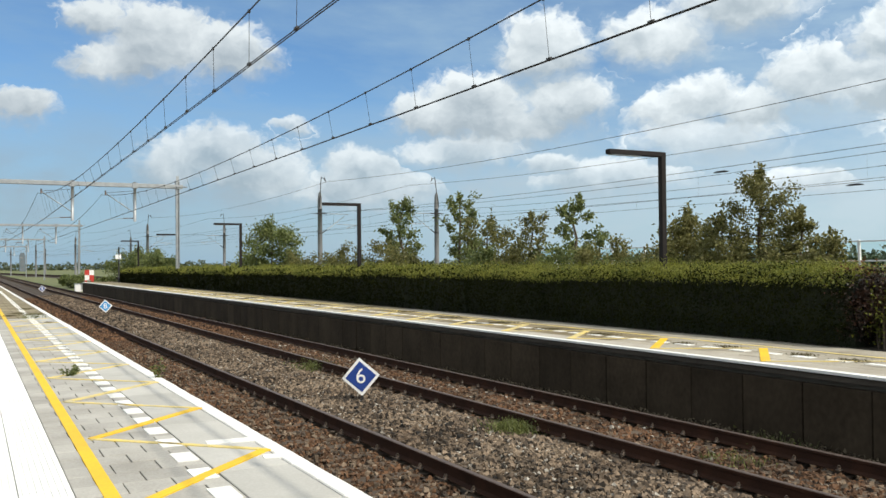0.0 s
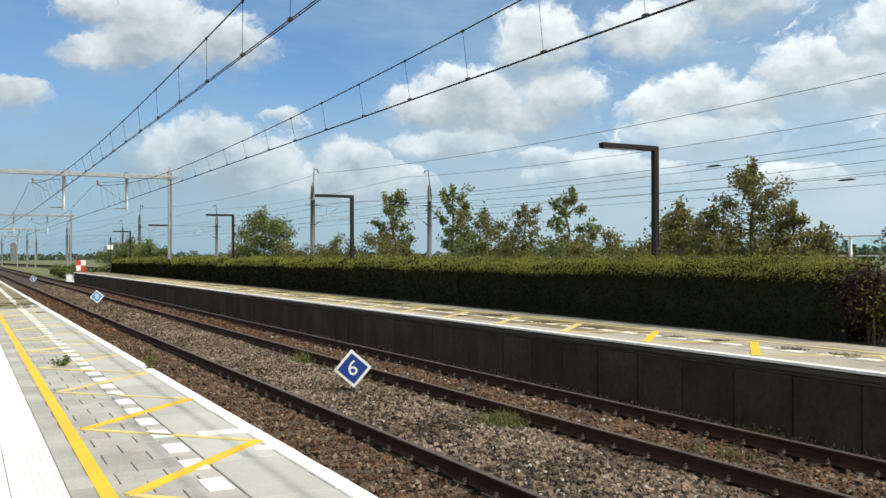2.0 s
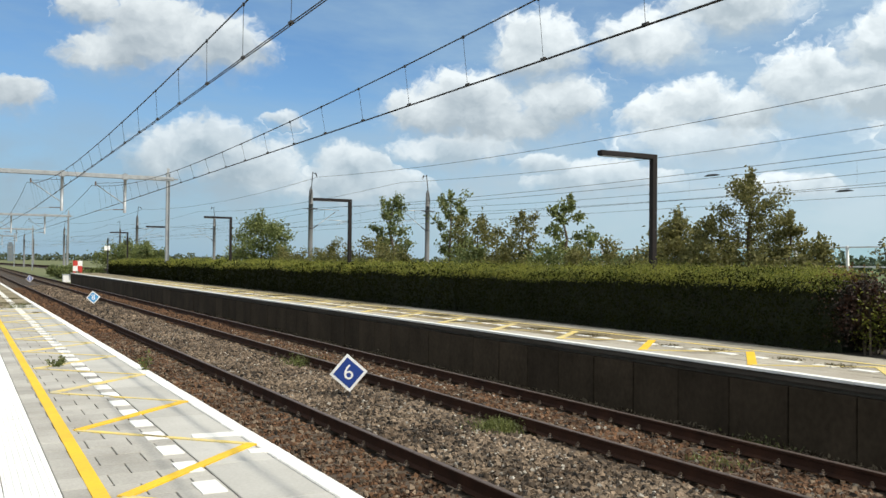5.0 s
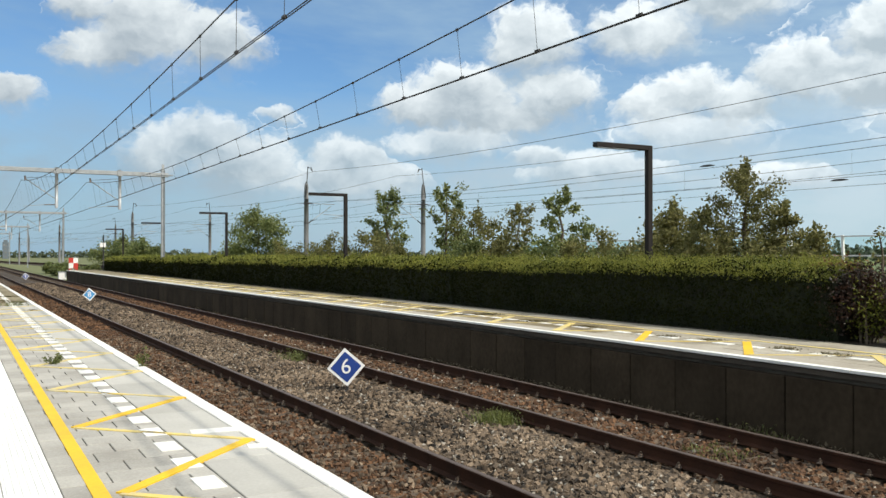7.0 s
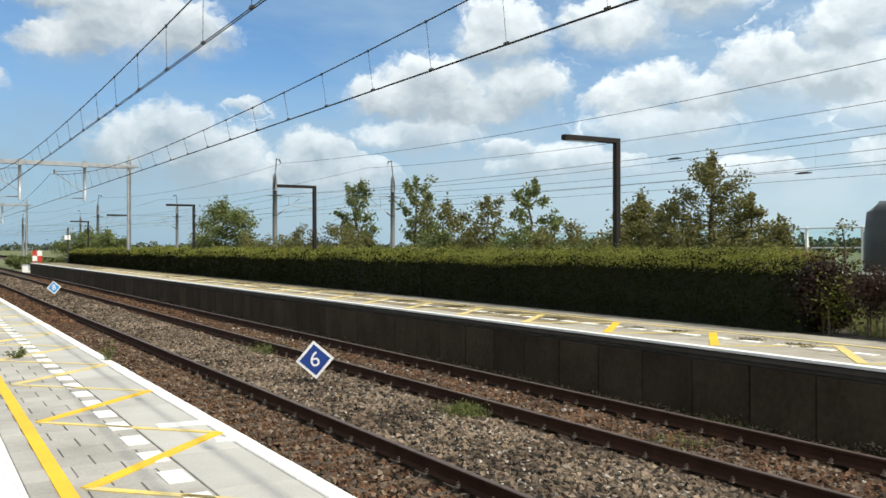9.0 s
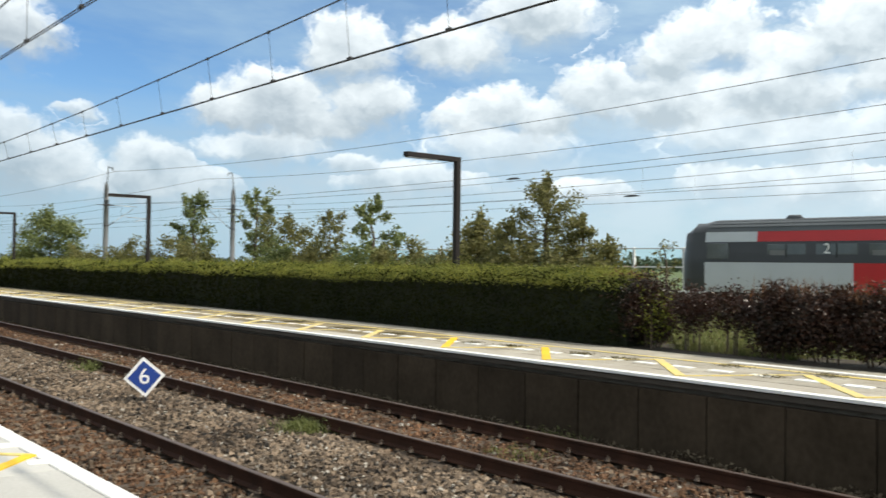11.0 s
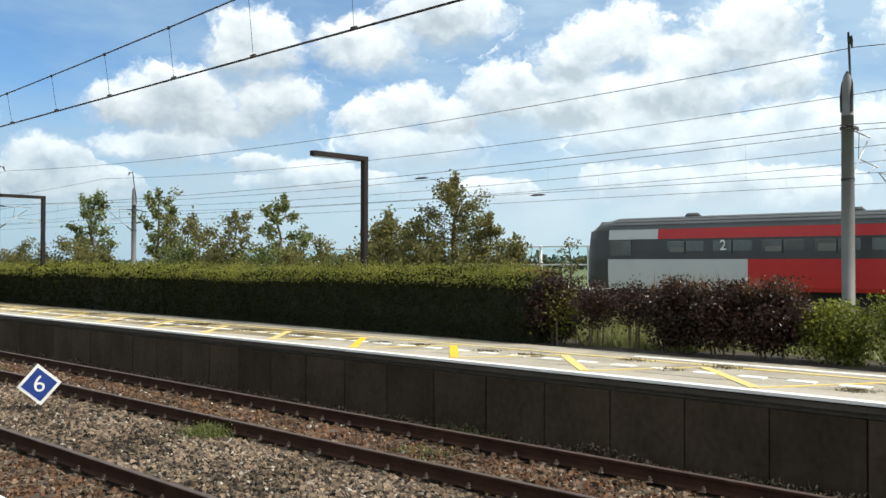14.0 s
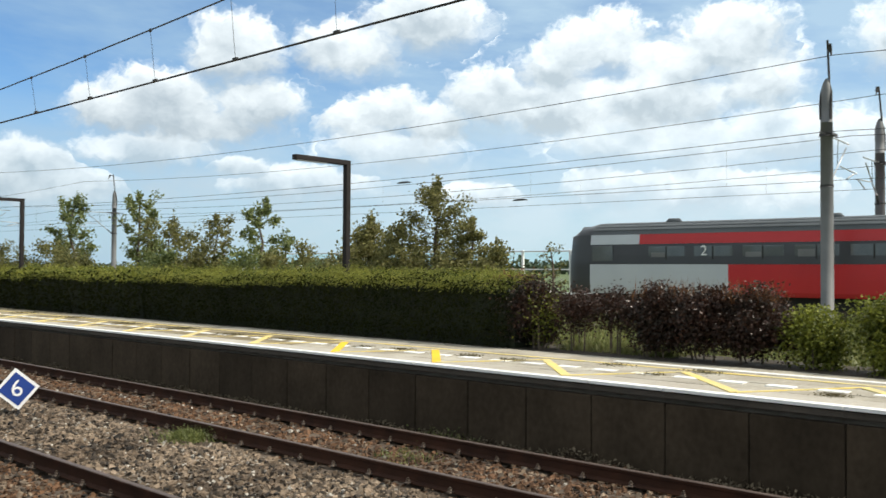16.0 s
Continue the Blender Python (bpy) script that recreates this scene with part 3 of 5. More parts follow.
# small tiles in running bond, the courses across the platform
full = half = None
yk, k = 3.3, 0
while yk < 27:
    cuts = [0.555, 0.855, 1.155, 1.46] if k % 2 == 0 else [0.555, 0.705, 1.005, 1.305, 1.46]
    for xa, xb in zip(cuts, cuts[1:]):
        wide = xb - xa > 0.2
        if (full if wide else half) is None:
            w_ = 0.30 if wide else 0.152
            t_ = part("paving_tile", boxed(0.004, w_ - 0.004, 0.003, 0.297, -0.05, 0, bevel=0.003), M_TILE, near_pf, "small grey concrete paving tile")
            t_.matrix_basis = pose(xa, yk, ZP)
            if wide:
                full = t_
            else:
                half = t_
        else:
            again(full if wide else half, xa, yk, ZP + random.uniform(-0.002, 0.0015))
    yk, k = yk + 0.3, k + 1
for xa, xb in ((0.555, 0.855), (0.855, 1.155), (1.155, 1.46)):
    row_of("paving_tile", xa, xb, 0.3, yk, 100.0, M_TILE, 0.05, 0.007, joined_from=yk, parent=near_pf)
row_of("paving_tile", -0.645, -0.045, 0.6, 2.0, 100.0, M_TILE, 0.05, 0.007, joined_from=8, parent=near_pf)
for k in range(14):
    row_of("paving_slab", -9.0 + 0.6 * k, -8.4 + 0.6 * k, 0.6, -4.0, 60.0, M_TILE, 0.05, 0.007, joined_from=-4.0, parent=near_pf)
# the platform goes on behind the camera
row_of("edge_slab", 1.46, 1.96, 1.0, -8.0, 2.0, M_SLAB, 0.06, joined_from=-8.0, parent=near_pf)
row_of("white_edge_block", 1.965, NEAR_EDGE, 0.5, -8.0, 2.0, M_WHITE, 0.10, 0.012, joined_from=-8.0, parent=near_pf)
row_of("paving_tile", -0.645, -0.045, 0.6, -8.2, 2.0, M_TILE, 0.05, 0.007, joined_from=-8.2, parent=near_pf)
for xa, xb in ((0.555, 0.855), (0.855, 1.155), (1.155, 1.46)):
    row_of("paving_tile", xa, xb, 0.3, -8.1, 3.3, M_TILE, 0.05, 0.007, joined_from=-8.1, parent=near_pf)
part("rear_ribbed_guide_tiles", boxed(-0.045, 0.55, -8.1, 2.395, ZP - 0.05, ZP + 0.003), M_RIBBED, near_pf)
# ribbed guidance tiles for the blind
rib = bmesh.new()
box(rib, 0.003, 0.297, 0.003, 0.597, -0.05, 0.0)
for k in range(7):
    box(rib, 0.022 + 0.04 * k, 0.040 + 0.04 * k, 0.004, 0.596, 0.0, 0.005)
tile = None
for x in (-0.045, 0.255):
    y = 2.4
    while y < 34:
        if tile is None:
            tile = part("ribbed_guide_tile", rib, M_RIBBED, near_pf, "white ribbed guidance tile")
            tile.matrix_basis = pose(x, y, ZP)
        else:
            again(tile, x, y, ZP)
        y += 0.6
part("far_ribbed_guide_tiles", boxed(-0.045, 0.55, 34.2, 100, ZP - 0.05, ZP + 0.003), M_RIBBED, near_pf)


def stripe(parent, name, a, b, width, material, label="", z=ZP):
    """A thin painted line from a to b on the paving."""
    a, b = Vector((*a, 0)), Vector((*b, 0))
    d = (b - a).normalized()
    s = Vector((-d.y, d.x, 0)) * width / 2
    bm = bmesh.new()
    lo = [bm.verts.new(p + Vector((0, 0, z - 0.01))) for p in (a - s, b - s, b + s, a + s)]
    hi = [bm.verts.new(p + Vector((0, 0, z + 0.004))) for p in (a - s, b - s, b + s, a + s)]
    bm.faces.new(hi)
    for k in range(4):
        bm.faces.new((lo[k], lo[(k + 1) % 4], hi[(k + 1) % 4], hi[k]))
    bmesh.ops.recalc_face_normals(bm, faces=bm.faces)
    return part(name, bm, material, parent, label)


stripe(near_pf, "yellow_line", (0.700, -8.0), (0.80, 20.0), 0.092, M_YELLOW, "yellow painted line along the platform")
stripe(near_pf, "yellow_line", (0.80, 20.0), (0.95, 60.0), 0.092, M_YELLOW)
ya = 4.3
while ya < 26:
    stripe(near_pf, "zigzag_line", (1.95, ya), (0.86, ya + 1.1), 0.06, M_YELLOW_WORN, z=ZP + 0.002)
    stripe(near_pf, "zigzag_line", (0.86, ya + 1.1), (1.95, ya + 2.24), 0.085, M_YELLOW_WORN if ya > 8 else M_YELLOW, z=ZP + 0.0035)
    ya += 2.24
ya, dash = 4.08, None
while ya < 60:
    if dash is None:
        dash = part("white_dash", boxed(0, 0.15, 0, 0.31, -0.01, 0.006), M_WHITE, near_pf, "white painted dash")
        dash.matrix_basis = pose(1.275, ya, ZP)
    else:
        again(dash, 1.275 + 0.004 * (ya - 4), ya, ZP)
    ya += 0.585
stripe(near_pf, "white_cross_bar", (1.62, 7.02), (1.98, 6.98), 0.16, M_WHITE)
stripe(near_pf, "white_cross_bar", (1.86, 6.30), (1.99, 6.28), 0.12, M_WHITE)

# ---- far platform ----
far_pf = empty("far_platform")
tagged(far_pf, "narrow weathered platform with dark concrete panel wall and white edge", "platform", kind="structure")
part("platform_body", boxed(9.53, FAR_BACK + 0.2, -30, FAR_END, -0.6, ZP - 0.045), M_JOINT, far_pf, "concrete platform base")
panel, y = None, -6.0
while y < FAR_END - 0.5:
    if panel is None:
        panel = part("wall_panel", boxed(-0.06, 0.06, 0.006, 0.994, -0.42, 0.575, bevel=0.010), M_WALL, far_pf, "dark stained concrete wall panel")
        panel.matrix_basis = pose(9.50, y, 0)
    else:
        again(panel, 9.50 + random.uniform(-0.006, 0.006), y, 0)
    y += 1.0
slab, y = None, -6.0
while y < FAR_END - 0.5:
    if slab is None:
        slab = part("coping_slab", boxed(0.142, 0.62, 0.004, 0.996, -0.05, 0, bevel=0.006), M_TILES_CLEAN, far_pf, "pale concrete coping slab")
        # shadow line below the white edge, carried by the face's dark colour
        face = part("coping_face", boxed(0.035, 0.3, 0.002, 0.998, -0.115, -0.053), M_SHADE_CONCRETE, far_pf, "coping face coloured dark as the shadow line under the edge")
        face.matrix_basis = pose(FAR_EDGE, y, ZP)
        slab.matrix_basis = pose(FAR_EDGE, y, ZP - 0.002)
        lip = part("white_edge_paint", boxed(0.0, 0.14, 0.004, 0.996, -0.036, 0.003, bevel=0.003), M_WHITE, far_pf, "white painted platform edge")
        lip.matrix_basis = pose(FAR_EDGE, y, ZP)
    else:
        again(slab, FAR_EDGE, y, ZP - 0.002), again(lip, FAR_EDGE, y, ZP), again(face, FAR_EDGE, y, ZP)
    y += 1.0
bm = bmesh.new()
pale_tile = worn_tile = None
for i in range(7):
    y = -6.0
    while y < FAR_END - 0.3:
        dz = random.uniform(-0.004, 0.004)
        x0 = 10.0 + 0.305 * i
        if not 0.5 < y < 25:
            box(bm, x0 + 0.003, x0 + 0.302, y + 0.003, y + 0.597, ZP - 0.05, ZP + dz)
        elif y < 12.4 + 0.5 * math.sin(i * 2.1) or i > 4:
            if pale_tile is None:
                pale_tile = part("paving_tile", boxed(0.003, 0.302, 0.003, 0.597, -0.05, 0, bevel=0.004), M_TILE_PALE, far_pf, "pale grey paving tile")
                pale_tile.matrix_basis = pose(x0, y, ZP)
            else:
                again(pale_tile, x0, y, ZP + dz)
        elif worn_tile is None:
            worn_tile = part("paving_tile", boxed(0.003, 0.302, 0.003, 0.597, -0.05, 0, bevel=0.004), M_TILE_WORN, far_pf, "brownish moss-stained paving tile")
            worn_tile.matrix_basis = pose(x0, y, ZP)
        else:
            again(worn_tile, x0, y, ZP + dz)
        y += 0.6
part("far_paving", bm, M_TILES_FAR, far_pf, "brownish moss-stained paving tiles")["kind"] = "stuff"
stripe(far_pf, "pale_kerb", (11.72, -6.0), (11.66, 7.0), 0.14, M_WHITE, "pale concrete kerb strip", z=ZP + 0.002)
ya = 1.97
while ya < 60:
    stripe(far_pf, "zigzag_line", (9.62, ya), (11.05, ya + 1.35), 0.13, M_YELLOW if 8 < ya < 12 else M_YELLOW_WORN, z=ZP + 0.005)
    stripe(far_pf, "zigzag_line", (11.05, ya + 1.35), (9.62, ya + 2.26), 0.05, M_YELLOW_WORN, z=ZP + 0.006)
    ya += 2.26
stripe(far_pf, "yellow_line", (11.28, -2.0), (11.28, 70.0), 0.10, M_YELLOW_WORN, z=ZP + 0.003)
ya, dash = 1.5, None
while ya < 60:
    if dash is None:
        dash = part("white_dash", boxed(0, 0.16, 0, 0.33, -0.01, 0.008), M_WHITE, far_pf, "white painted dash")
        dash.matrix_basis = pose(10.42, ya, ZP)
    else:
        again(dash, 10.42, ya, ZP)
    ya += 0.6
part("soil_strip", boxed(FAR_BACK + 0.02, 13.6, -6, FAR_END, 0.3, ZP - 0.01), M_SOIL, far_pf, "soil strip under the hedge, its shade put into the colour")

# ---- hedge, shrubs, trees ----
def wave(a, s):
    return math.sin(a * 1.3 + s) * 0.5 + math.sin(a * 3.1 + 2 * s) * 0.3 + math.sin(a * 7.7 + 3 * s) * 0.2


def hedge_run(name, y0, y1, x0, x1, z0, top, leaf, core, label, per_m2, size, seed, sprouts=0, fall=None):
    """A clipped hedge: a dark core, leaves in shade colour over front, top and back, and young shoots in sunlit colour
    on top.
    """
    rng = np.random.default_rng(seed)
    h = empty(name)
    tagged(h, label, "hedge")
    bm = bmesh.new()
    n = max(int((y1 - y0) / 0.5), 2)
    rings = []
    for i in range(n + 1):
        y = y0 + (y1 - y0) * i / n
        t = top(y) - 0.07
        w = 0.06 * wave(y, seed)
        ring = [(x0 + 0.12 + w, z0 + 0.02), (x0 + 0.06 + w, z0 + 0.5), (x0 + 0.08 + w, t - 0.15), (x0 + 0.22, t), (x1 - 0.22, t), (x1 - 0.08, t - 0.15), (x1 - 0.06, z0)]
        rings.append([bm.verts.new((a, y, b)) for a, b in ring])
    for r0, r1 in zip(rings, rings[1:]):
        for k in range(6):
            bm.faces.new((r0[k], r0[k + 1], r1[k + 1], r1[k]))
    bm.faces.new(rings[0]), bm.faces.new(list(reversed(rings[-1])))
    bmesh.ops.recalc_face_normals(bm, faces=bm.faces)
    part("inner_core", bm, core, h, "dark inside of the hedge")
    hh = top((y0 + y1) / 2) - z0
    per = hh * 1.25 + (x1 - x0)
    cnt = int(per_m2 * per * (y1 - y0))
    y = rng.uniform(y0, y1, cnt)
    s = rng.uniform(0, per, cnt)
    tops = np.array([top(v) for v in y])
    wob = np.array([wave(v, seed) for v in y]) * 0.06 + np.array([noise.noise(Vector((v * 2.2, w * 2.2, seed))) for v, w in zip(y, s)]) * 0.09
    front, back = s < hh, s > hh + (x1 - x0)
    top_s = ~(front | back)
    x = np.where(front, x0 + wob + rng.normal(0, 0.04, cnt), np.where(back, x1 - wob, x0 + (s - hh)))
    f = np.clip(s / hh, 0, 1)
    z = np.where(front, z0 + f * (tops - z0), np.where(back, z0 + rng.uniform(0.3, 1, cnt) * (tops - z0), tops + wob + rng.normal(0, 0.035, cnt) - 0.12 + 0.2 * (s - hh) / (x1 - x0)))
    x = x + np.where(front & (f > 0.85), (f - 0.85) * 0.9, 0)
    keep = rng.uniform(0, 1, cnt) < np.where(front & (f < 0.12), 0.5, 1.0)
    p = np.stack([x, y, z], 1)[keep]
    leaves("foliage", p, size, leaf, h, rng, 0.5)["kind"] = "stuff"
    if sprouts:
        m = int(sprouts * (y1 - y0))
        yy = rng.uniform(y0, y1, m)
        xx = rng.uniform(x0 - 0.10, x1 - 0.02, m)
        clump = np.array([0.5 + 0.9 * noise.noise(Vector((v * 0.8, w * 2, 7))) for v, w in zip(yy, xx)])
        zz = np.array([top(v) for v in yy]) - 0.11 + 0.2 * (xx - x0) / (x1 - x0) - np.where(xx < x0 + 0.06, rng.uniform(0, 0.11, m), 0) + np.abs(rng.normal(0, 0.075, m)) * np.clip(clump + 0.5, 0.2, 1.6)
        leaves("young_growth", np.stack([xx, yy, zz], 1), size * 0.9, L_SHOOT_SUNLIT, h, rng, -0.1, 0.35)["kind"] = "stuff"
        m = int(sprouts * 0.16 * (y1 - y0))
        yy, xx = rng.uniform(y0, y1, m), rng.uniform(x0 - 0.04, x1 - 0.1, m)
        clump = np.clip([0.7 + 1.5 * noise.noise(Vector((v * 1.6, w * 2, 19))) for v, w in zip(yy, xx)], 0.1, 1.8)
        zz = np.array([top(v) for v in yy]) - 0.13 + 0.2 * (xx - x0) / (x1 - x0)
        blades("upright_growth", np.stack([xx, yy, zz], 1), (0.05 + size) * 0.95 * clump, L_SHOOT_SUNLIT, h, rng, size * 0.2, 0.4)["kind"] = "stuff"
    return h


hedge_top = lambda y: 1.93 + 0.04 * wave(y * 0.35, 2) + 0.02 * wave(y * 1.3, 5) - 0.10 * step(y, 60, 90) - 0.06 * (1 - step(y, 9.2, 11.0))
hedge_run("clipped_hedge", 9.45, 22.0, 12.30, 13.35, ZP - 0.05, hedge_top, L_HEDGE_SHADED, M_HEDGECORE, "long clipped green hedge with sunlit top behind the platform", 900, 0.060, 11, 1700)
hedge_run("clipped_hedge", 22.0, 45.0, 12.30, 13.35, ZP - 0.05, hedge_top, L_HEDGE_SHADED, M_HEDGECORE, "long clipped green hedge with sunlit top behind the platform", 330, 0.10, 12, 640)
hedge_run("clipped_hedge", 45.0, 88.0, 12.30, 13.35, ZP - 0.05, hedge_top, L_HEDGE_SHADED, M_HEDGECORE, "long clipped green hedge with sunlit top behind the platform", 130, 0.16, 13, 300)


def shrub(name, x, y, z, rx, ry, h, leaf, n, size, label, seed, foot=0.25, stems=4):
    """A shrub on several thin stems, its leaves in clumps of uneven outline."""
    rng = np.random.default_rng(seed)
    s = empty(name, pose(x, y, z))
    tagged(s, label, "shrub")
    for k in range(stems):
        a = rng.uniform(0, 6.28)
        q = (rx * 0.5 * math.cos(a), ry * 0.6 * math.sin(a))
        part("stem", tubed([(q[0] * 0.7, q[1] * 0.7, -0.08), (q[0] * 0.8, q[1] * 0.8, foot * h), (q[0] * 1.1, q[1] * 1.1, h * 0.75)], [0.018, 0.015, 0.006], 6), M_BARK, s)
    clumps = 40
    cc = rng.normal(size=(clumps, 3))
    cc /= np.linalg.norm(cc, axis=1, keepdims=True)
    cc *= rng.uniform(0.35, 1.0, (clumps, 1)) ** 0.6
    mid = h * (1 + foot) / 2
    pts = []
    for c in cc:
        r = rng.uniform(0.10, 0.20)
        g = rng.normal(0, r, (n // clumps, 3)) * np.array((0.8, 0.8, 0.8))
        g = np.clip(g, -1.5 * r, 1.5 * r)
        pts.append(g + c * np.array((rx * 0.8, ry * 0.88, (h - foot * h) / 2 * 0.9)) + np.array((0, 0, mid)))
    p = np.concatenate(pts)
    p = p[p[:, 2] > foot * h * 0.6]
    leaves("foliage", p, size, leaf, s, rng, 0.4, 0.7)["kind"] = "stuff"
    return s


PURPLE = "dark copper-leaved shrub standing in the hedge line"
shrub("copper_shrub", 12.72, 9.35, ZP, 0.5, 0.66, 1.2, L_PURPLE, 13000, 0.048, "copper-leaved shrub closing the end of the hedge", 21, 0.04)
shrub("green_shrub", 12.55, 9.0, ZP, 0.25, 0.35, 0.95, L_LIME, 900, 0.05, "few pale green leaves among the copper ones", 29, 0.1)
shrub("copper_shrub", 12.75, 8.35, ZP, 0.33, 0.36, 0.98, L_PURPLE, 3300, 0.048, "thin copper-leaved shrub on bare stems", 22, 0.36, 4)
shrub("copper_shrub", 12.75, 7.70, ZP, 0.33, 0.34, 1.0, L_PURPLE, 2800, 0.048, "thin copper-leaved shrub on bare stems", 23, 0.42, 4)
shrub("copper_shrub", 12.75, 6.85, ZP, 0.48, 0.62, 1.03, L_PURPLE, 14000, 0.048, PURPLE, 24, 0.14)
shrub("copper_shrub", 12.75, 6.05, ZP, 0.5, 0.62, 1.06, L_PURPLE, 16000, 0.048, PURPLE, 30, 0.10)
shrub("copper_shrub", 12.75, 5.30, ZP, 0.5, 0.58, 1.04, L_PURPLE, 15000, 0.048, PURPLE, 25, 0.10)
shrub("green_shrub", 12.8, 4.45, ZP - 0.10, 0.42, 0.36, 0.90, L_LIME, 7500, 0.052, "bright green leafy shrub beside the copper ones", 26, 0.1)
shrub("green_shrub", 12.75, 3.45, ZP - 0.10, 0.5, 0.50, 1.04, L_LIME, 14000, 0.052, "bright green leafy shrub beside the copper ones", 27, 0.05)
shrub("green_shrub", 12.75, 2.5, ZP - 0.10, 0.5, 0.7, 1.08, L_LIME, 15000, 0.052, "bright green leafy shrub beside the copper ones", 28, 0.05)
rng = np.random.default_rng(48)
n = 210
cp = np.stack([rng.uniform(12.5, 13.0, n), rng.uniform(4.9, 7.3, n), ZP + 0.85 + rng.uniform(0, 0.1, n)], 1)
tagged(blades("copper_shoots", cp, 0.32, L_RED, None, rng, 0.008, 0.25), "thin reddish shoots rising from the copper shrubs", "shoots", kind="stuff")


def tree(name, x, y, z, h, w, leaf, n, size, label, seed, low=0.15, slim=1.0, limbs=16, airy=0.16, lean=0.0):
    """A tapered trunk with limbs; leaves in clumps along the limbs."""
    rng = np.random.default_rng(seed)
    t = empty(name, pose(x, y, z))
    tagged(t, label, "tree")
    path = [(lean * h * k / 6 + rng.normal(0, 0.03 * k / 6) * h, rng.normal(0, 0.02 * k / 6) * h, h * 0.97 * k / 6) for k in range(7)]
    path[0] = (0, 0, -0.2)
    r0 = 0.018 * h + 0.02
    part("trunk", tubed(path, [r0 * (1 - 0.14 * k) for k in range(7)], 8), M_BARK, t)
    bm, pts = bmesh.new(), []
    for k in range(limbs):
        u = low + (0.95 - low) * (k + rng.uniform(0, 0.8)) / limbs
        i = min(int(u * 6), 5)
        a, b = Vector(path[i]), Vector(path[i + 1])
        p0 = a.lerp(b, u * 6 - i)
        ang = k * 2.4 + rng.uniform(-0.5, 0.5)
        prof_r = w * (0.35 + 0.65 * math.sin(math.pi * min(max((u - low) / (1 - low) * 0.85 + 0.12, 0), 1)))
        if name == "oak_bush":
            prof_r = w * (1.25 - 0.85 * u)
        prof_r *= rng.uniform(0.6, 1.1)
        tip = p0 + Vector((math.cos(ang) * prof_r, math.sin(ang) * prof_r, rng.uniform(0.05, 0.5) * prof_r * slim + 0.05 * h))
        midp = p0.lerp(tip, 0.5) + Vector((0, 0, -0.03 * h * rng.uniform(-0.5, 1)))
        tube(bm, [p0, midp, tip], [r0 * 0.38 * (1.1 - u), r0 * 0.22 * (1.1 - u), 0.006], 5)
        for m in range(5):
            c = midp.lerp(tip, rng.uniform(-0.3, 1.12))
            g = rng.normal(0, airy * rng.uniform(0.6, 1.2), (n // (limbs * 5), 3)) * w * np.array((0.8, 0.8, 0.6))
            g = np.clip(g, -1.5 * airy * w, 1.5 * airy * w)
            pts.append(g + np.array(c))
    part("branching", bm, M_BARK, t)
    tp = rng.normal(0, airy * 0.8, (n // 14, 3)) * w * np.array((0.4, 0.4, 1.0)) + np.array(path[6])
    pts.append(tp)
    leaves("crown", np.concatenate(pts), size, leaf, t, rng, 0.3, 0.65)["kind"] = "stuff"
    return t


VZ = 0.5
YOUNG = "slender young tree with open leafy crown behind the hedge"
tree("young_tree", 17.0, 55.6, VZ, 4.1, 2.3, L_TREE, 9000, 0.16, "rounded dense green tree behind the hedge", 31, 0.1, 0.6, 20, 0.20)
tree("young_tree", 17.0, 36.0, VZ, 4.5, 1.0, L_TREE, 2600, 0.13, YOUNG, 32, 0.25, 1.5, 16)
tree("young_tree", 17.0, 37.6, VZ, 2.7, 1.5, L_OAK, 2600, 0.13, "low greyish bush beside a young tree", 33, 0.05, 0.6, 14, 0.22)
tree("young_tree", 17.0, 30.7, VZ, 4.3, 0.85, L_TREE, 2200, 0.13, YOUNG, 34, 0.2, 1.6, 15)
tree("young_tree", 17.0, 28.6, VZ, 3.2, 1.3, L_OAK, 3600, 0.12, "bushy young tree with yellowish green leaves", 35, 0.05, 0.9, 16, 0.2)
tree("young_tree", 17.0, 25.6, VZ, 3.3, 1.0, L_OAK, 2400, 0.10, "feathery young tree with thin branches", 36, 0.15, 1.6, 20, 0.13)
tree("young_tree", 17.0, 23.0, VZ, 3.75, 0.7, L_TREE, 1500, 0.12, YOUNG, 37, 0.4, 1.3, 12)
tree("young_tree", 17.0, 21.9, VZ, 2.5, 0.8, L_TREE, 900, 0.12, "small sapling with few leaves", 38, 0.3, 1.0, 9)
tree("oak_bush", 16.4, 15.0, VZ, 3.7, 1.45, L_OAK, 9500, 0.075, "wide bushy oak with brownish green leaves", 39, 0.10, 0.25, 44, 0.105)
tree("oak_bush", 16.2, 13.7, VZ, 2.75, 0.95, L_OAK, 3800, 0.085, "side stem of a bushy oak", 46, 0.12, 0.8, 18, 0.14)
tree("oak_bush", 16.4, 16.2, VZ, 2.75, 0.9, L_OAK, 3400, 0.085, "side stem of a bushy oak", 47, 0.12, 0.8, 18, 0.14)
tree("oak_bush", 16.6, 17.7, VZ, 2.8, 1.2, L_OAK, 6500, 0.10, "lower bush with brownish green leaves", 40, 0.08, 1.0, 16, 0.2)
tree("oak_bush", 15.6, 12.5, VZ, 2.05, 0.85, L_OAK, 2600, 0.10, "low arching bush beside the oak", 41, 0.05, 0.6, 16, 0.2)
tree("young_tree", 15.0, 94.0, 0.0, 3.4, 3.0, L_TREE, 7000, 0.22, "dense green bushes at the platform end", 42, 0.05, 0.5, 20, 0.2)
tree("young_tree", 15.5, 86.0, VZ, 2.6, 2.0, L_TREE, 4200, 0.2, "dense green bushes at the platform end", 43, 0.05, 0.5, 16, 0.2)
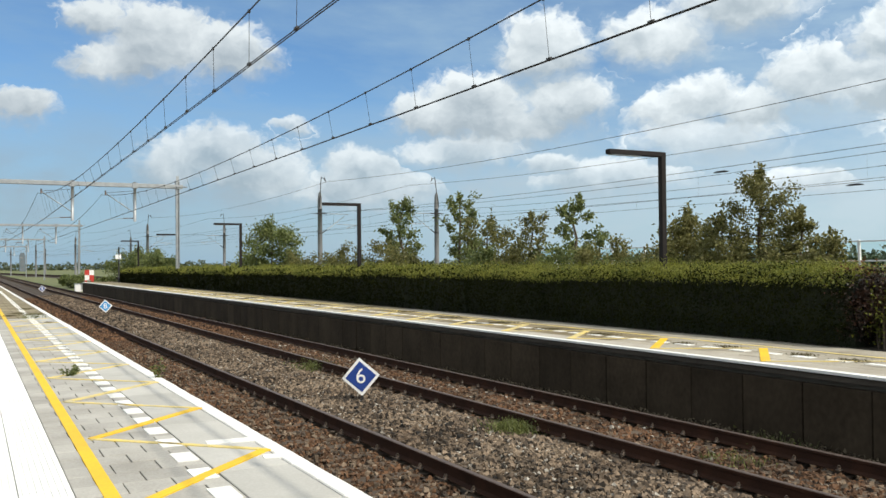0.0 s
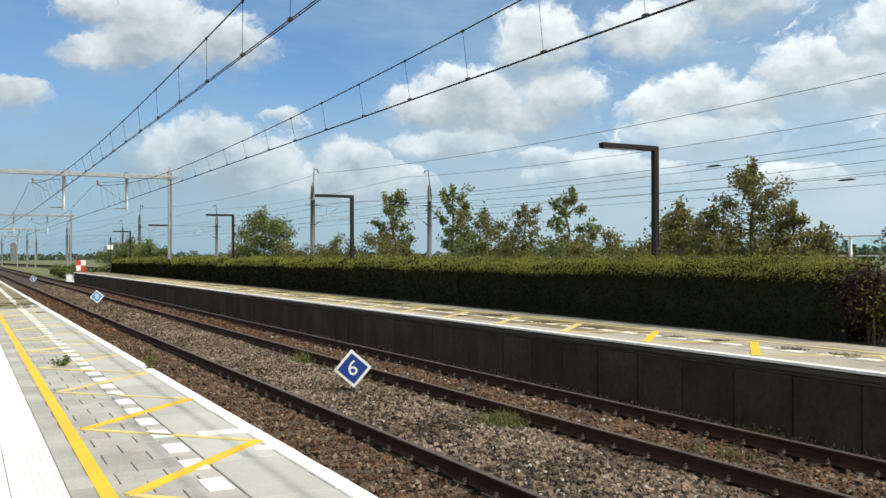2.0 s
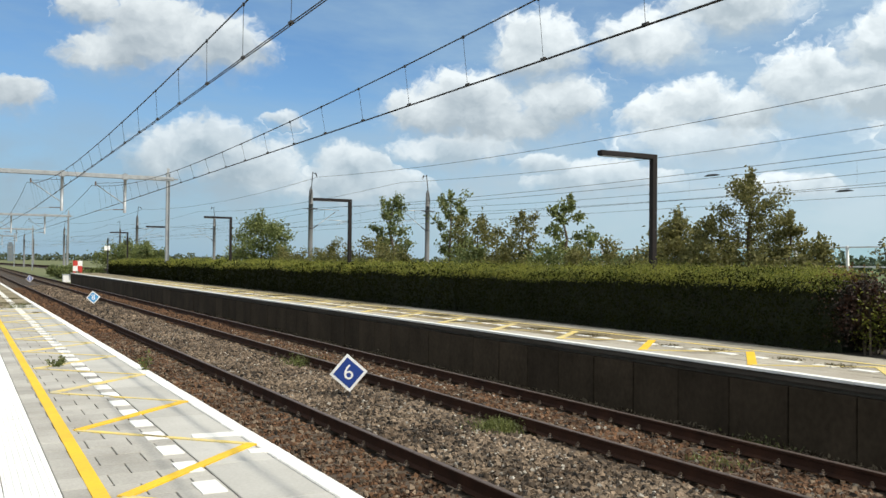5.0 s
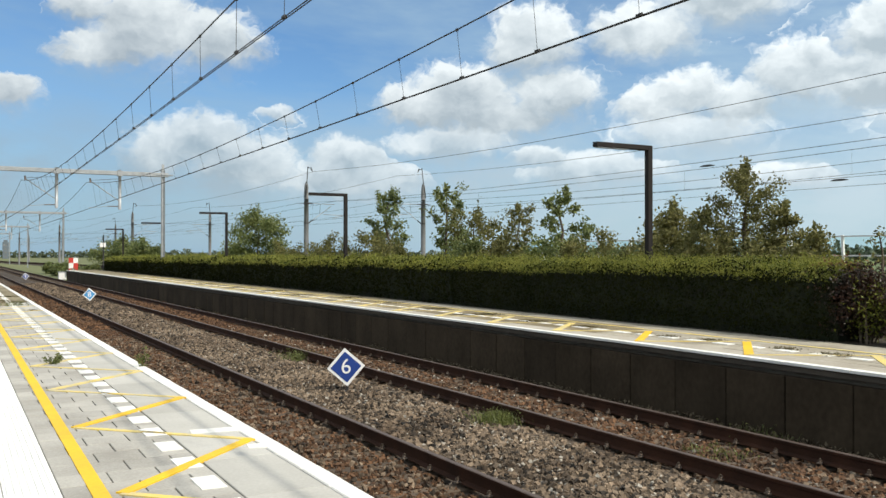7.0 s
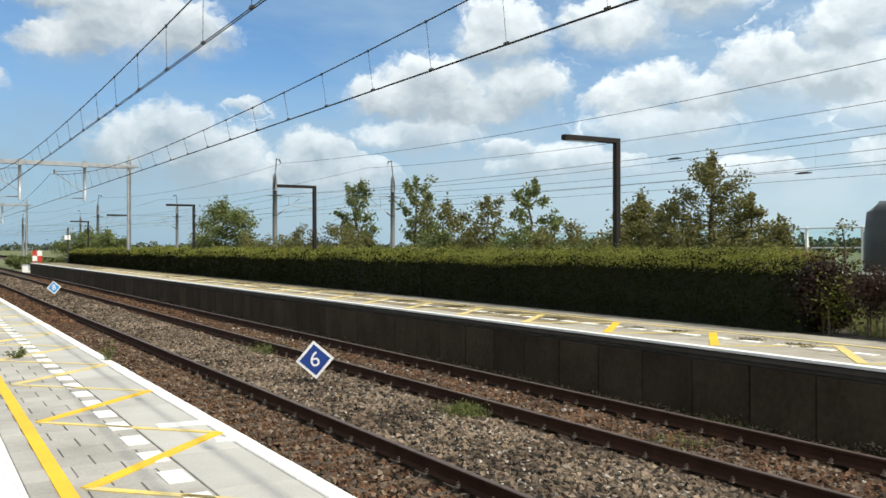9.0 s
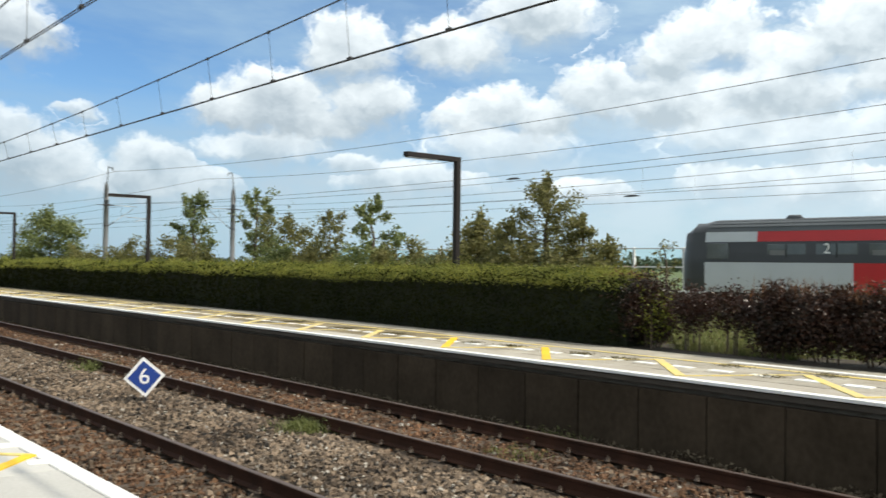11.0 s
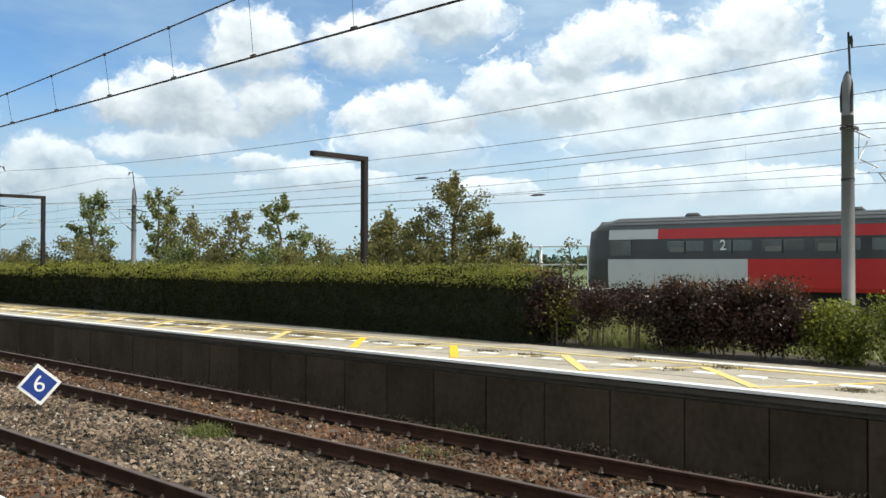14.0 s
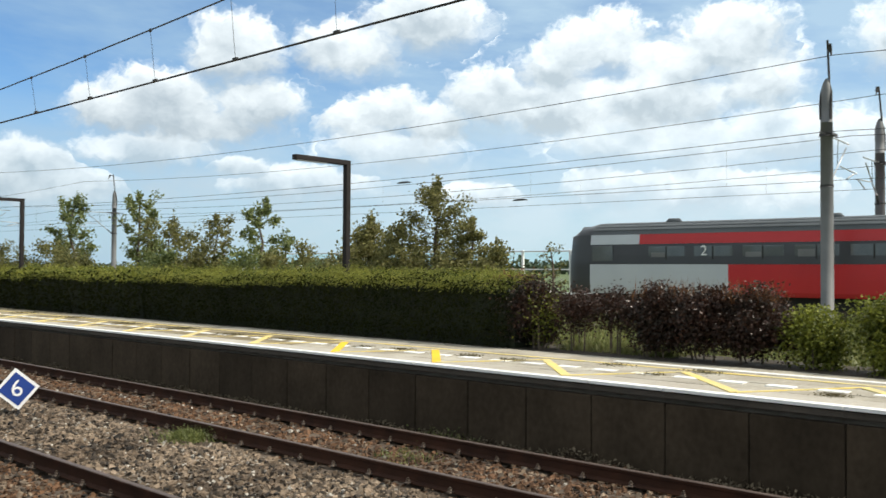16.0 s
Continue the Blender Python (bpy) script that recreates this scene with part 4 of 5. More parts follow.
tree("young_tree", 14.4, 10.1, VZ, 2.1, 0.35, L_OAK, 260, 0.07, "thin sapling rising behind the shrubs", 44, 0.45, 1.2, 8)
shrub("copper_shrub", 12.85, 9.7, 1.2, 0.35, 0.4, 0.85, L_RED, 1500, 0.05, "reddish brown shoots at the end of the hedge", 45, 0.1, 3)

for k, (bx_, by_) in enumerate(((11.2, 103.0), (10.6, 110.0), (11.6, 116.0), (10.8, 124.0), (12.6, 99.0))):
    shrub("scrub_bush", bx_, by_, -0.25, 1.1, 3.2, 1.5, L_TREE, 2600, 0.22, "low green scrub beside the tracks past the platform", 140 + k, 0.02, 4)

rng = np.random.default_rng(50)
n = 26000
gy_ = rng.uniform(1.5, 30, n)
gp = np.stack([rng.uniform(13.2, 24, n), gy_, np.full(n, 0.5)], 1)
tagged(blades("verge_grass", gp, 0.45, L_GRASS, None, rng, 0.014), "tall dry grass behind the hedge", "grass", kind="stuff")
n = 1600
gp = np.stack([rng.uniform(12.7, 13.6, n), rng.uniform(6.6, 8.8, n), np.full(n, ZP - 0.02)], 1)
tagged(blades("shrub_grass", gp, 0.16, L_GRASS, None, rng, 0.01), "dry grass between the shrubs", "grass", kind="stuff")


for k, (bx_, by_, bh_, bl_) in enumerate(((15.6, 19.6, 1.9, L_OAK), (15.8, 24.4, 1.9, L_OAK), (15.8, 27.0, 2.1, L_TREE), (15.6, 33.0, 1.9, L_OAK), (15.8, 35.0, 2.2, L_OAK), (15.8, 39.5, 2.1, L_OAK), (16.0, 43.0, 2.0, L_OAK), (16.0, 47.5, 1.9, L_OAK), (15.6, 21.8, 1.75, L_TREE), (15.2, 17.4, 1.45, L_OAK), (15.4, 13.9, 1.4, L_OAK), (15.6, 15.2, 1.55, L_OAK), (15.6, 16.4, 1.5, L_OAK), (15.3, 18.6, 1.3, L_TREE), (15.3, 12.7, 1.1, L_OAK))):
    shrub("scrub_bush", bx_, by_, VZ, 0.8, 1.5, bh_ + 0.62, bl_, 5600 if by_ < 20 else 3600, 0.085 if by_ < 20 else 0.10, "low olive-green scrub bush behind the hedge", 80 + k, 0.02, 4)


def moss(x, y, r, seed):
    rng = np.random.default_rng(seed)
    n = int(1500 * r)
    q = np.stack([rng.normal(0, r * 0.34, n), rng.normal(0, r * 0.42, n), np.abs(rng.normal(0, 0.004, n))], 1)
    m = leaves("moss_patch", q, 0.026, L_MOSS, None, rng, 2.5)
    m.matrix_basis = pose(x, y, ZP)
    tagged(m, "flat patch of brown-green moss and weeds on the paving", "moss", "moss patches on the platform", "stuff")


for k, (mx, my, mr) in enumerate(((10.59, 11.39, 0.22), (10.75, 10.58, 0.28), (10.7, 9.03, 0.26), (10.66, 8.17, 0.3), (11.14, 6.71, 0.3), (10.47, 5.71, 0.22), (11.21, 5.37, 0.35), (10.15, 3.35, 0.25), (10.9, 17.7, 0.5), (10.7, 13.7, 0.4), (11.2, 23.6, 0.6), (11.3, 26.9, 0.6), (10.6, 15.4, 0.4), (10.9, 20.2, 0.5), (10.5, 29.8, 0.7), (11.0, 33.5, 0.8), (10.6, 37.5, 0.8), (10.8, 43.0, 0.9))):
    moss(mx, my, mr, 100 + k)
for k, (mx, my, mr) in enumerate(((1.3, 30.0, 0.4), (1.6, 33.0, 0.5), (1.0, 28.5, 0.3), (1.75, 24.5, 0.2), (1.62, 29.0, 0.5))):
    moss(mx, my, mr, 130 + k)
rng = np.random.default_rng(55)
n = 7500
away = np.abs(rng.normal(0, 0.16, n))
ly = rng.uniform(1.5, 40, n)
mound = np.clip([0.5 + 1.2 * noise.noise(Vector((v * 0.9, 4.0, 0.0))) for v in ly], 0.1, 1.2)
q = np.stack([9.43 - away, ly, -0.26 + mound * np.clip(0.16 - 0.5 * away, 0.01, 1) * rng.uniform(0.2, 1, n)], 1)
tagged(leaves("leaf_litter", q, 0.06, L_LITTER, None, rng, 0.8), "dry leaf litter along the foot of the platform wall", "leaf litter", kind="stuff")


def weed(x, y, z, h, n, seed, label, r=0.12):
    rng = np.random.default_rng(seed)
    w = empty("weed", pose(x, y, z))
    tagged(w, label, "weed")
    p = np.stack([rng.normal(0, r, n), rng.normal(0, r, n), np.zeros(n)], 1)
    blades("stalk_tuft", p, h, L_WEED, w, rng, 0.006, 0.5)["kind"] = "stuff"
    q = np.stack([rng.normal(0, r * 1.2, n), rng.normal(0, r * 1.2, n), np.abs(rng.normal(0, h * 0.45, n))], 1)
    leaves("leaflet_tuft", q, 0.045, L_WEED, w, rng)["kind"] = "stuff"
    return w


weed(6.66, 10.55, -0.2, 0.16, 520, 61, "tuft of yellow-green grass growing in the ballast", 0.17)
def leafy_weed(x, y, h, n, seed, label, r):
    """A broad-leaved weed: a few bent stalks with leaves along them."""
    rng = np.random.default_rng(seed)
    w = empty("weed", pose(x, y, ZP - 0.01))
    tagged(w, label, "weed")
    pts = []
    for k in range(n):
        a, reach = rng.uniform(0, 6.283), r * rng.uniform(0.4, 1.1)
        tip = np.array((math.cos(a) * reach, math.sin(a) * reach, h * rng.uniform(0.55, 1.1)))
        part("stalk", tubed([(0, 0, 0), tuple(tip * (0.4, 0.4, 0.6)), tuple(tip)], [0.005, 0.004, 0.002], 5), L_WEED, w)
        u = rng.uniform(0.15, 1.05, (16, 1))
        pts.append(u * tip + rng.normal(0, 0.018, (16, 3)))
    leaves("leaf_growth", np.concatenate(pts), 0.045, L_WEED, w, rng, 0.5, 0.5)["kind"] = "stuff"
    return w


leafy_weed(1.10, 12.3, 0.09, 7, 62, "small leafy weed growing in a joint of the paving", 0.11)
leafy_weed(1.20, 12.5, 0.13, 3, 72, "small upright weed growing in a joint of the paving", 0.06)
leafy_weed(2.07, 11.5, 0.22, 5, 63, "thin weed on the white platform edge", 0.08)
leafy_weed(0.68, 4.02, 0.05, 4, 73, "tiny weed beside the yellow line", 0.03)
weed(6.7, 19.0, -0.2, 0.25, 160, 64, "tuft of grass growing in the ballast", 0.2)
weed(1.50, 27.0, ZP, 0.14, 60, 65, "small weed growing in a joint of the platform paving", 0.15)
weed(9.05, 8.2, -0.25, 0.16, 130, 66, "low dark weeds at the foot of the platform wall", 0.25)
weed(7.75, 7.6, -0.2, 0.12, 70, 68, "sparse grass between the rails", 0.2)

# ---- platform lamps ----
def platform_lamp(y):
    lamp = empty("platform_lamp", pose(13.0, y, VZ))
    tagged(lamp, "dark brown square steel lamp post with a flat arm", "lamp post", "lamps along the platform")
    part("post", boxed(-0.062, 0.062, -0.062, 0.062, -0.3, 3.97, bevel=0.008), M_DARKSTEEL, lamp)
    arm = part("arm", boxed(-1.45, -0.062, -0.075, 0.075, 3.865, 3.97, bevel=0.01), M_DARKSTEEL, lamp)
    part("light_panel", boxed(-1.40, -0.6, -0.06, 0.06, 3.853, 3.863), M_GALV, arm, "flat light panel under the arm")
    part("base_plate", boxed(-0.14, 0.14, -0.14, 0.14, 0.0, 0.02), M_DARKSTEEL, lamp)
    return lamp


lamp_y = 14.55
while lamp_y < 90:
    platform_lamp(lamp_y)
    lamp_y += 16.75


# ---- overhead line of the two tracks ----
def portal(y, zb=7.62):
    g = empty("catenary_portal", pose(0, y, 0))
    tagged(g, "galvanised steel portal carrying the overhead line over two tracks", "catenary portal", "portals over the tracks")
    for x in (12.55, -3.0):
        bm = bmesh.new()
        for dx in (-0.10, 0.10):
            box(bm, x + dx - 0.012, x + dx + 0.012, -0.13, 0.13, -0.2 if x > 0 else 0.6, 8.0)
        box(bm, x - 0.088, x + 0.088, -0.012, 0.012, -0.2 if x > 0 else 0.6, 8.35)
        part("mast", bm, M_GALV, g, "galvanised steel H-section mast")
    bm = boxed(-3.1, 12.9, -0.12, 0.12, zb - 0.14, zb + 0.14, bevel=0.02)
    box(bm, 12.1, 13.2, -0.16, 0.16, zb - 0.03, zb + 0.03)
    part("beam", bm, M_GALV, g)
    for x in (9.75, 5.86):
        dt = part("drop_tube", tubed([(x, 0, zb + 0.22), (x, 0, 5.2)], 0.10, 10), M_GALV, g)
        part("clamp", boxed(x - 0.17, x + 0.17, -0.17, 0.17, zb - 0.19, zb + 0.17), M_GALV, dt)
        part("cantilever", tubed([(x, 0, 5.75), (x - 1.85, 0, 7.05)], 0.03, 6), M_GALV, dt)
        part("stay", tubed([(x, 0, 7.25), (x - 1.85, 0, 7.08)], 0.014, 5), M_DARKMETAL, dt)
        part("insulator", tubed([(x - 1.85, 0, 6.95), (x - 1.85, 0, 7.22)], [0.06, 0.05], 8), M_INSUL, dt)
        part("steady_arm", tubed([(x, 0, 5.42), (x - 0.75, 0, 5.40)], 0.035, 6), M_INSUL, dt, "brown registration arm insulator")
        part("registration", tubed([(x - 0.75, 0, 5.40), (x - 1.95, 0, 5.27)], 0.016, 5), M_GALV, dt)
    return g


SPAN = 62.5
PORTALS = [-16.4, SPAN, 2 * SPAN, 3 * SPAN, 4 * SPAN]
for py in PORTALS:
    portal(py)


def sagging(p0, p1, sag, n=24):
    p0, p1 = Vector(p0), Vector(p1)
    return [p0.lerp(p1, k / n) - Vector((0, 0, sag * 4 * (k / n) * (1 - k / n))) for k in range(n + 1)]


def overhead(x, xa, xb, label):
    """Messenger and double contact wire with droppers, from portal to portal."""
    w = empty("overhead_line")
    tagged(w, label, "overhead line", "overhead lines")
    for i, (a, b) in enumerate(zip(PORTALS, PORTALS[1:])):
        low = 1.28
        line = sagging((x, a, 6.95), (x, b, 6.95), low)
        if i == 0:
            # the nearest span hangs flatter towards the camera
            line = [Vector((p.x, p.y, 5.70 + (0.00085 if p.y < 34 else 0.00152) * (p.y - 34) ** 2)) for p in line]
        part("messenger_wire", tubed(line, 0.013, 5), M_WIRE, w)
        if i % 2:
            xa, xb = xb, xa
        for dx in (-0.02, 0.02):
            part("contact_wire", tubed([(xa + dx, a, 5.23), ((xa + xb) / 2 + dx, (a + b) / 2, 5.21), (xb + dx, b, 5.23)], 0.0085, 5), M_WIRE, w)
        for k in range(34):
            y = a + 2.25 + k * 2.3
            if y > b - 1:
                break
            u = (y - a) / (b - a) * (len(line) - 1)
            p = line[int(u)].lerp(line[min(int(u) + 1, len(line) - 1)], u - int(u))
            cx = xa + (xb - xa) * (y - a) / (b - a)
            bm = tubed([p, (cx, y, 5.23)], 0.0045 if i == 0 else 0.0012, 4)
            tube(bm, [(cx, y - 0.05, 5.235), (cx, y + 0.05, 5.235)], 0.028, 5)
            box(bm, p.x - 0.014, p.x + 0.014, y - 0.03, y + 0.03, p.z - 0.03, p.z + 0.02)
            part("dropper", bm, M_WIRE, w)
    return w


overhead(7.67, 7.70, 7.88, "overhead wires with droppers above the farther track")
overhead(3.79, 3.58, 4.12, "overhead wires with droppers above the nearer track")


# ---- stop-distance signs between the tracks ----
def digit(text, size, depth, material, parent, m, label=""):
    c = bpy.data.curves.new("digit", "FONT")
    c.body, c.size, c.extrude, c.align_x, c.align_y = text, size, depth, "CENTER", "CENTER"
    o = new("digit_text", c)
    me = bpy.data.meshes.new_from_object(o.evaluated_get(bpy.context.evaluated_depsgraph_get()))
    bpy.data.objects.remove(o)
    me.materials.append(material)
    d = new("digit", me)
    d.parent = parent
    d.matrix_basis = m
    if label:
        d["label"] = label
    return d


def number_sign(y, blue, text, label, turn=0.0):
    s = empty("number_sign", pose(5.86, y, -0.2, 0, 0, turn))
    tagged(s, label, "sign", "signs between the tracks")
    r = 0.325
    plate = bmesh.new()
    for e, d in ((r, 0.012),):
        ring = [(0, -e), (e, 0), (0, e), (-e, 0)]
        a = [plate.verts.new((u, 0.0, 0.44 + v)) for u, v in ring]
        b = [plate.verts.new((u, d, 0.44 + v)) for u, v in ring]
        plate.faces.new(a), plate.faces.new(list(reversed(b)))
        for k in range(4):
            plate.faces.new((a[k], b[k], b[(k + 1) % 4], a[(k + 1) % 4]))
    bmesh.ops.recalc_face_normals(plate, faces=plate.faces)
    p = part("plate", plate, M_SIGNWHITE, s, "white diamond plate")
    p.matrix_basis = pose(0.02, 0, 0, -6, -5, 0)
    bm = bmesh.new()
    e = 0.262
    a = [bm.verts.new((u, -0.001, 0.44 + v)) for u, v in ((0, -e), (e, 0), (0, e), (-e, 0))]
    b = [bm.verts.new((u, -0.005, 0.44 + v)) for u, v in ((0, -e), (e, 0), (0, e), (-e, 0))]
    bm.faces.new(b)
    for k in range(4):
        bm.faces.new((a[k], a[(k + 1) % 4], b[(k + 1) % 4], b[k]))
    bmesh.ops.recalc_face_normals(bm, faces=bm.faces)
    part("blue_field", bm, blue, p, "blue diamond field")
    if text:
        digit(text, 0.36, 0.002, M_SIGNWHITE, p, pose(0, -0.008, 0.44, 90, 0, 0), "white digit")
    else:
        part("faint_mark", boxed(-0.05, 0.05, -0.009, -0.006, 0.32, 0.56), M_SIGNWHITE, p, "faint white mark")
    part("stake", boxed(-0.02, 0.02, 0.085, 0.12, -0.15, 0.55), M_DARKMETAL, s)
    part("foot", boxed(-0.16, 0.16, 0.04, 0.16, -0.04, 0.03, bevel=0.01), M_DARKMETAL, s)
    return s


number_sign(14.05, M_SIGNBLUE, "6", "blue and white diamond sign with the number 6 on a stake", -28)
number_sign(46.4, M_SIGNLIGHT, "8", "pale blue diamond sign with the number 8 on a stake", -10)
number_sign(90.0, M_SIGNBLUE, "", "distant blue diamond sign on a stake", -5)


# ---- second line: masts, wires, tracks, glass screen ----
def hs_mast(y, off, side, label):
    m = empty("railway_mast", HS @ pose(off, y, 0))
    tagged(m, label, "mast", "masts of the second line")
    part("pole", tubed([(0, 0, -0.4), (0, 0, 4.0), (0, 0, 6.9)], [0.205, 0.20, 0.185], 16), M_MASTGREY, m, "round grey tapered pole")
    cap = bmesh.new()
    tube(cap, [(0, 0, 6.9), (0, 0, 7.4), (0, 0, 7.9), (0, 0, 8.15), (0, 0, 8.32)], [0.186, 0.18, 0.165, 0.12, 0.03], 14)
    cap = part("slanted_cap", cap, M_MASTGREY, m, "pointed pole top")
    slot = bmesh.new()
    for dy in (-1, 1):
        tube(slot, [(-0.10 * side, dy * 0.150, 7.0), (-0.08 * side, dy * 0.150, 7.5), (-0.02 * side, dy * 0.135, 7.9), (0.02 * side, dy * 0.07, 8.2)], [0.05, 0.06, 0.055, 0.03], 8)
    part("cap_slot", slot, M_BLACK, cap, "dark slot in the pole top")
    part("top_spike", tubed([(-0.05 * side, -0.12, 7.2), (0.02 * side, -0.08, 8.3), (0.14 * side, 0, 9.6)], [0.04, 0.038, 0.035], 8), M_DARKMETAL, m)
    hook = part("top_hook", tubed([(0.13 * side, 0, 9.5), (0.40 * side, 0, 9.50)], 0.028, 6), M_DARKMETAL, m)
    part("hook_insulator", tubed([(0.40 * side, 0, 9.54), (0.46 * side, 0, 9.38), (0.56 * side, 0, 9.2)], [0.05, 0.06, 0.03], 8), M_DARKMETAL, hook)
    part("collar", tubed([(0, 0, 6.44), (0, 0, 6.54)], 0.235, 12), M_DARKMETAL, m)
    part("collar_bar", boxed(-0.32, 0.32, -0.26, -0.20, 6.44, 6.54, bevel=0.01), M_DARKMETAL, m)
    part("lower_collar", tubed([(0, 0, 4.80), (0, 0, 4.88)], 0.215, 12), M_DARKMETAL, m)
    part("link", tubed([(1.3 * side, 0, 6.49), (1.2 * side, 0, 5.63)], 0.012, 5), M_DARKMETAL, m)
    part("tie_back", tubed([(0, 0, 6.5), (-0.75 * side, 0, 6.5)], 0.025, 6), M_DARKMETAL, m)
    br = part("bracket_tube", tubed([(0.2 * side, 0, 6.5), (0.62 * side, 0, 6.5)], 0.045, 8), M_DARKMETAL, m)
    part("bracket_end", tubed([(0.62 * side, 0, 6.5), (2.6 * side, 0, 6.48)], 0.026, 8), M_ALU, br)
    st = part("strut", tubed([(0.2 * side, 0, 4.85), (0.62 * side, 0, 5.15)], 0.045, 8), M_DARKMETAL, m)
    part("strut_end", tubed([(0.62 * side, 0, 5.15), (2.25 * side, 0, 6.3)], 0.026, 8), M_ALU, st)
    rg = part("register_tube", tubed([(1.55 * side, 0, 5.62), (3.6 * side, 0, 5.55)], 0.024, 8), M_ALU, m)
    part("steady_arm", tubed([(3.4 * side, 0, 5.55), (2.4 * side, 0, 5.28)], 0.025, 6), M_ALU, rg)
    return m


HS_Y = (-60.0, 0.0, 61.0, 122.0, 183.0, 244.0, 305.0)
for yy, yf in zip(HS_Y[1:], (0.6, 57.4, 116.0, 176.0, 237.0, 298.0)):
    hs_mast(yy + 0.1, 0.0, 1, "round grey mast with bracket arms beside the second line")
    hs_mast(yf, 9.2, -1, "round grey mast with bracket arms beyond the second line")


def hs_wires():
    w = empty("second_overhead_line", HS)
    tagged(w, "thin overhead wires of the second line between its masts", "overhead line")
    for a, b in zip(HS_Y, HS_Y[1:]):
        for off, z, sag, r in ((0.62, 9.2, 0.75, 0.013), (8.58, 9.2, 0.75, 0.013), (2.45, 6.75, 0.62, 0.0105), (6.75, 6.75, 0.62, 0.0105), (-0.7, 6.5, 0.5, 0.0105), (9.9, 6.5, 0.5, 0.010)):
            part("hanging_wire", tubed(sagging((off, a, z), (off, b, z), sag), r, 4), M_WIRE, w)
        for off in (2.45, 6.75):
            part("contact_wire", tubed([(off, a, 5.25), (off, b, 5.25)], 0.009, 4), M_WIRE, w)
            for k in range(7):
                y = a + (b - a) * (k + 0.5) / 7
                u = (y - a) / (b - a)
                part("dropper", tubed([(off, y, 6.75 - 0.62 * 4 * u * (1 - u)), (off, y, 5.25)], 0.0025, 4), M_WIRE, w)
    for off, y, z in ((2.45, 20.4, 6.3), (6.75, 16.5, 5.55)):
        part("section_insulator", tubed([(off, y - 0.45, z), (off, y - 0.2, z + 0.02), (off, y + 0.2, z + 0.02), (off, y + 0.45, z)], [0.015, 0.05, 0.05, 0.015], 8), M_WIRE, w, "dark spindle-shaped section insulator")
    return w


hs_wires()
hs_bed = part("second_ballast_bed", extruded(bmesh.new(), [(0.2, -0.5), (1.0, -0.02), (8.4, -0.02), (9.1, -0.5)], -90, 420, closed=False), M_BED)
hs_bed.matrix_basis = HS
tagged(hs_bed, "brown ballast bed of the second railway line", "ballast", kind="structure")
for c in (2.45, 6.75):
    tr = empty("railway_track", HS)
    tagged(tr, "railway track of the second line on ballast", "railway track")
    for dx in (-0.75, 0.75):
        part("rail", extruded(bmesh.new(), [(c + dx + a, 0.17 + b) for a, b in RAIL_PROFILE], -90, 420), M_RAIL, tr)

M_GLASS = bpy.data.materials.new("screen_glass")
M_GLASS.use_nodes = True
gb = M_GLASS.node_tree.nodes["Principled BSDF"]
gb.inputs["Base Color"].default_value = (0.80, 0.92, 0.90, 1)
gb.inputs["Roughness"].default_value, gb.inputs["Transmission Weight"].default_value, gb.inputs["IOR"].default_value = 0.03, 1.0, 1.02


def glass_screen():
    s = empty("glass_screen", HS @ pose(10.9, 0, 0))
    tagged(s, "transparent noise screen with white steel posts along the second line", "screen")
    y, k = -20.0, 0
    post = pane = None
    while y < 46:
        if post is None:
            bm = boxed(-0.07, 0.07, -0.06, 0.06, 0.6, 3.16, bevel=0.01)
            post = part("screen_post", bm, M_SIGNWHITE, s, "slightly leaning white steel post")
            post.matrix_basis = pose(0, y, 0, 0, -3, 0)
            pane = part("glass_pane", boxed(-0.008, 0.008, 0.08, 2.92, 0.9, 3.06), M_GLASS, s, "clear glass pane")
            pane.matrix_basis = pose(0, y, 0, 0, -3, 0)
            pane.visible_shadow = False
        else:
            o = again(post, 0, y, 0)
            o.matrix_basis = pose(0, y, 0, 0, -3, 0)
            o = again(pane, 0, y, 0)
            o.matrix_basis = pose(0, y, 0, 0, -3, 0)
            o.visible_shadow = False
        y += 3.0
    for z, r in ((3.09, 0.035), (2.12, 0.035), (0.86, 0.05)):
        part("screen_rail", boxed(-0.05 - z * 0.05, 0.05 - z * 0.05, -20, 46, z - r, z + r), M_SIGNWHITE, s, "white horizontal rail")
    part("concrete_base", boxed(-0.15, 0.15, -20, 46, -0.6, 0.79), M_SHADE_CONCRETE, s)
    return s


glass_screen()


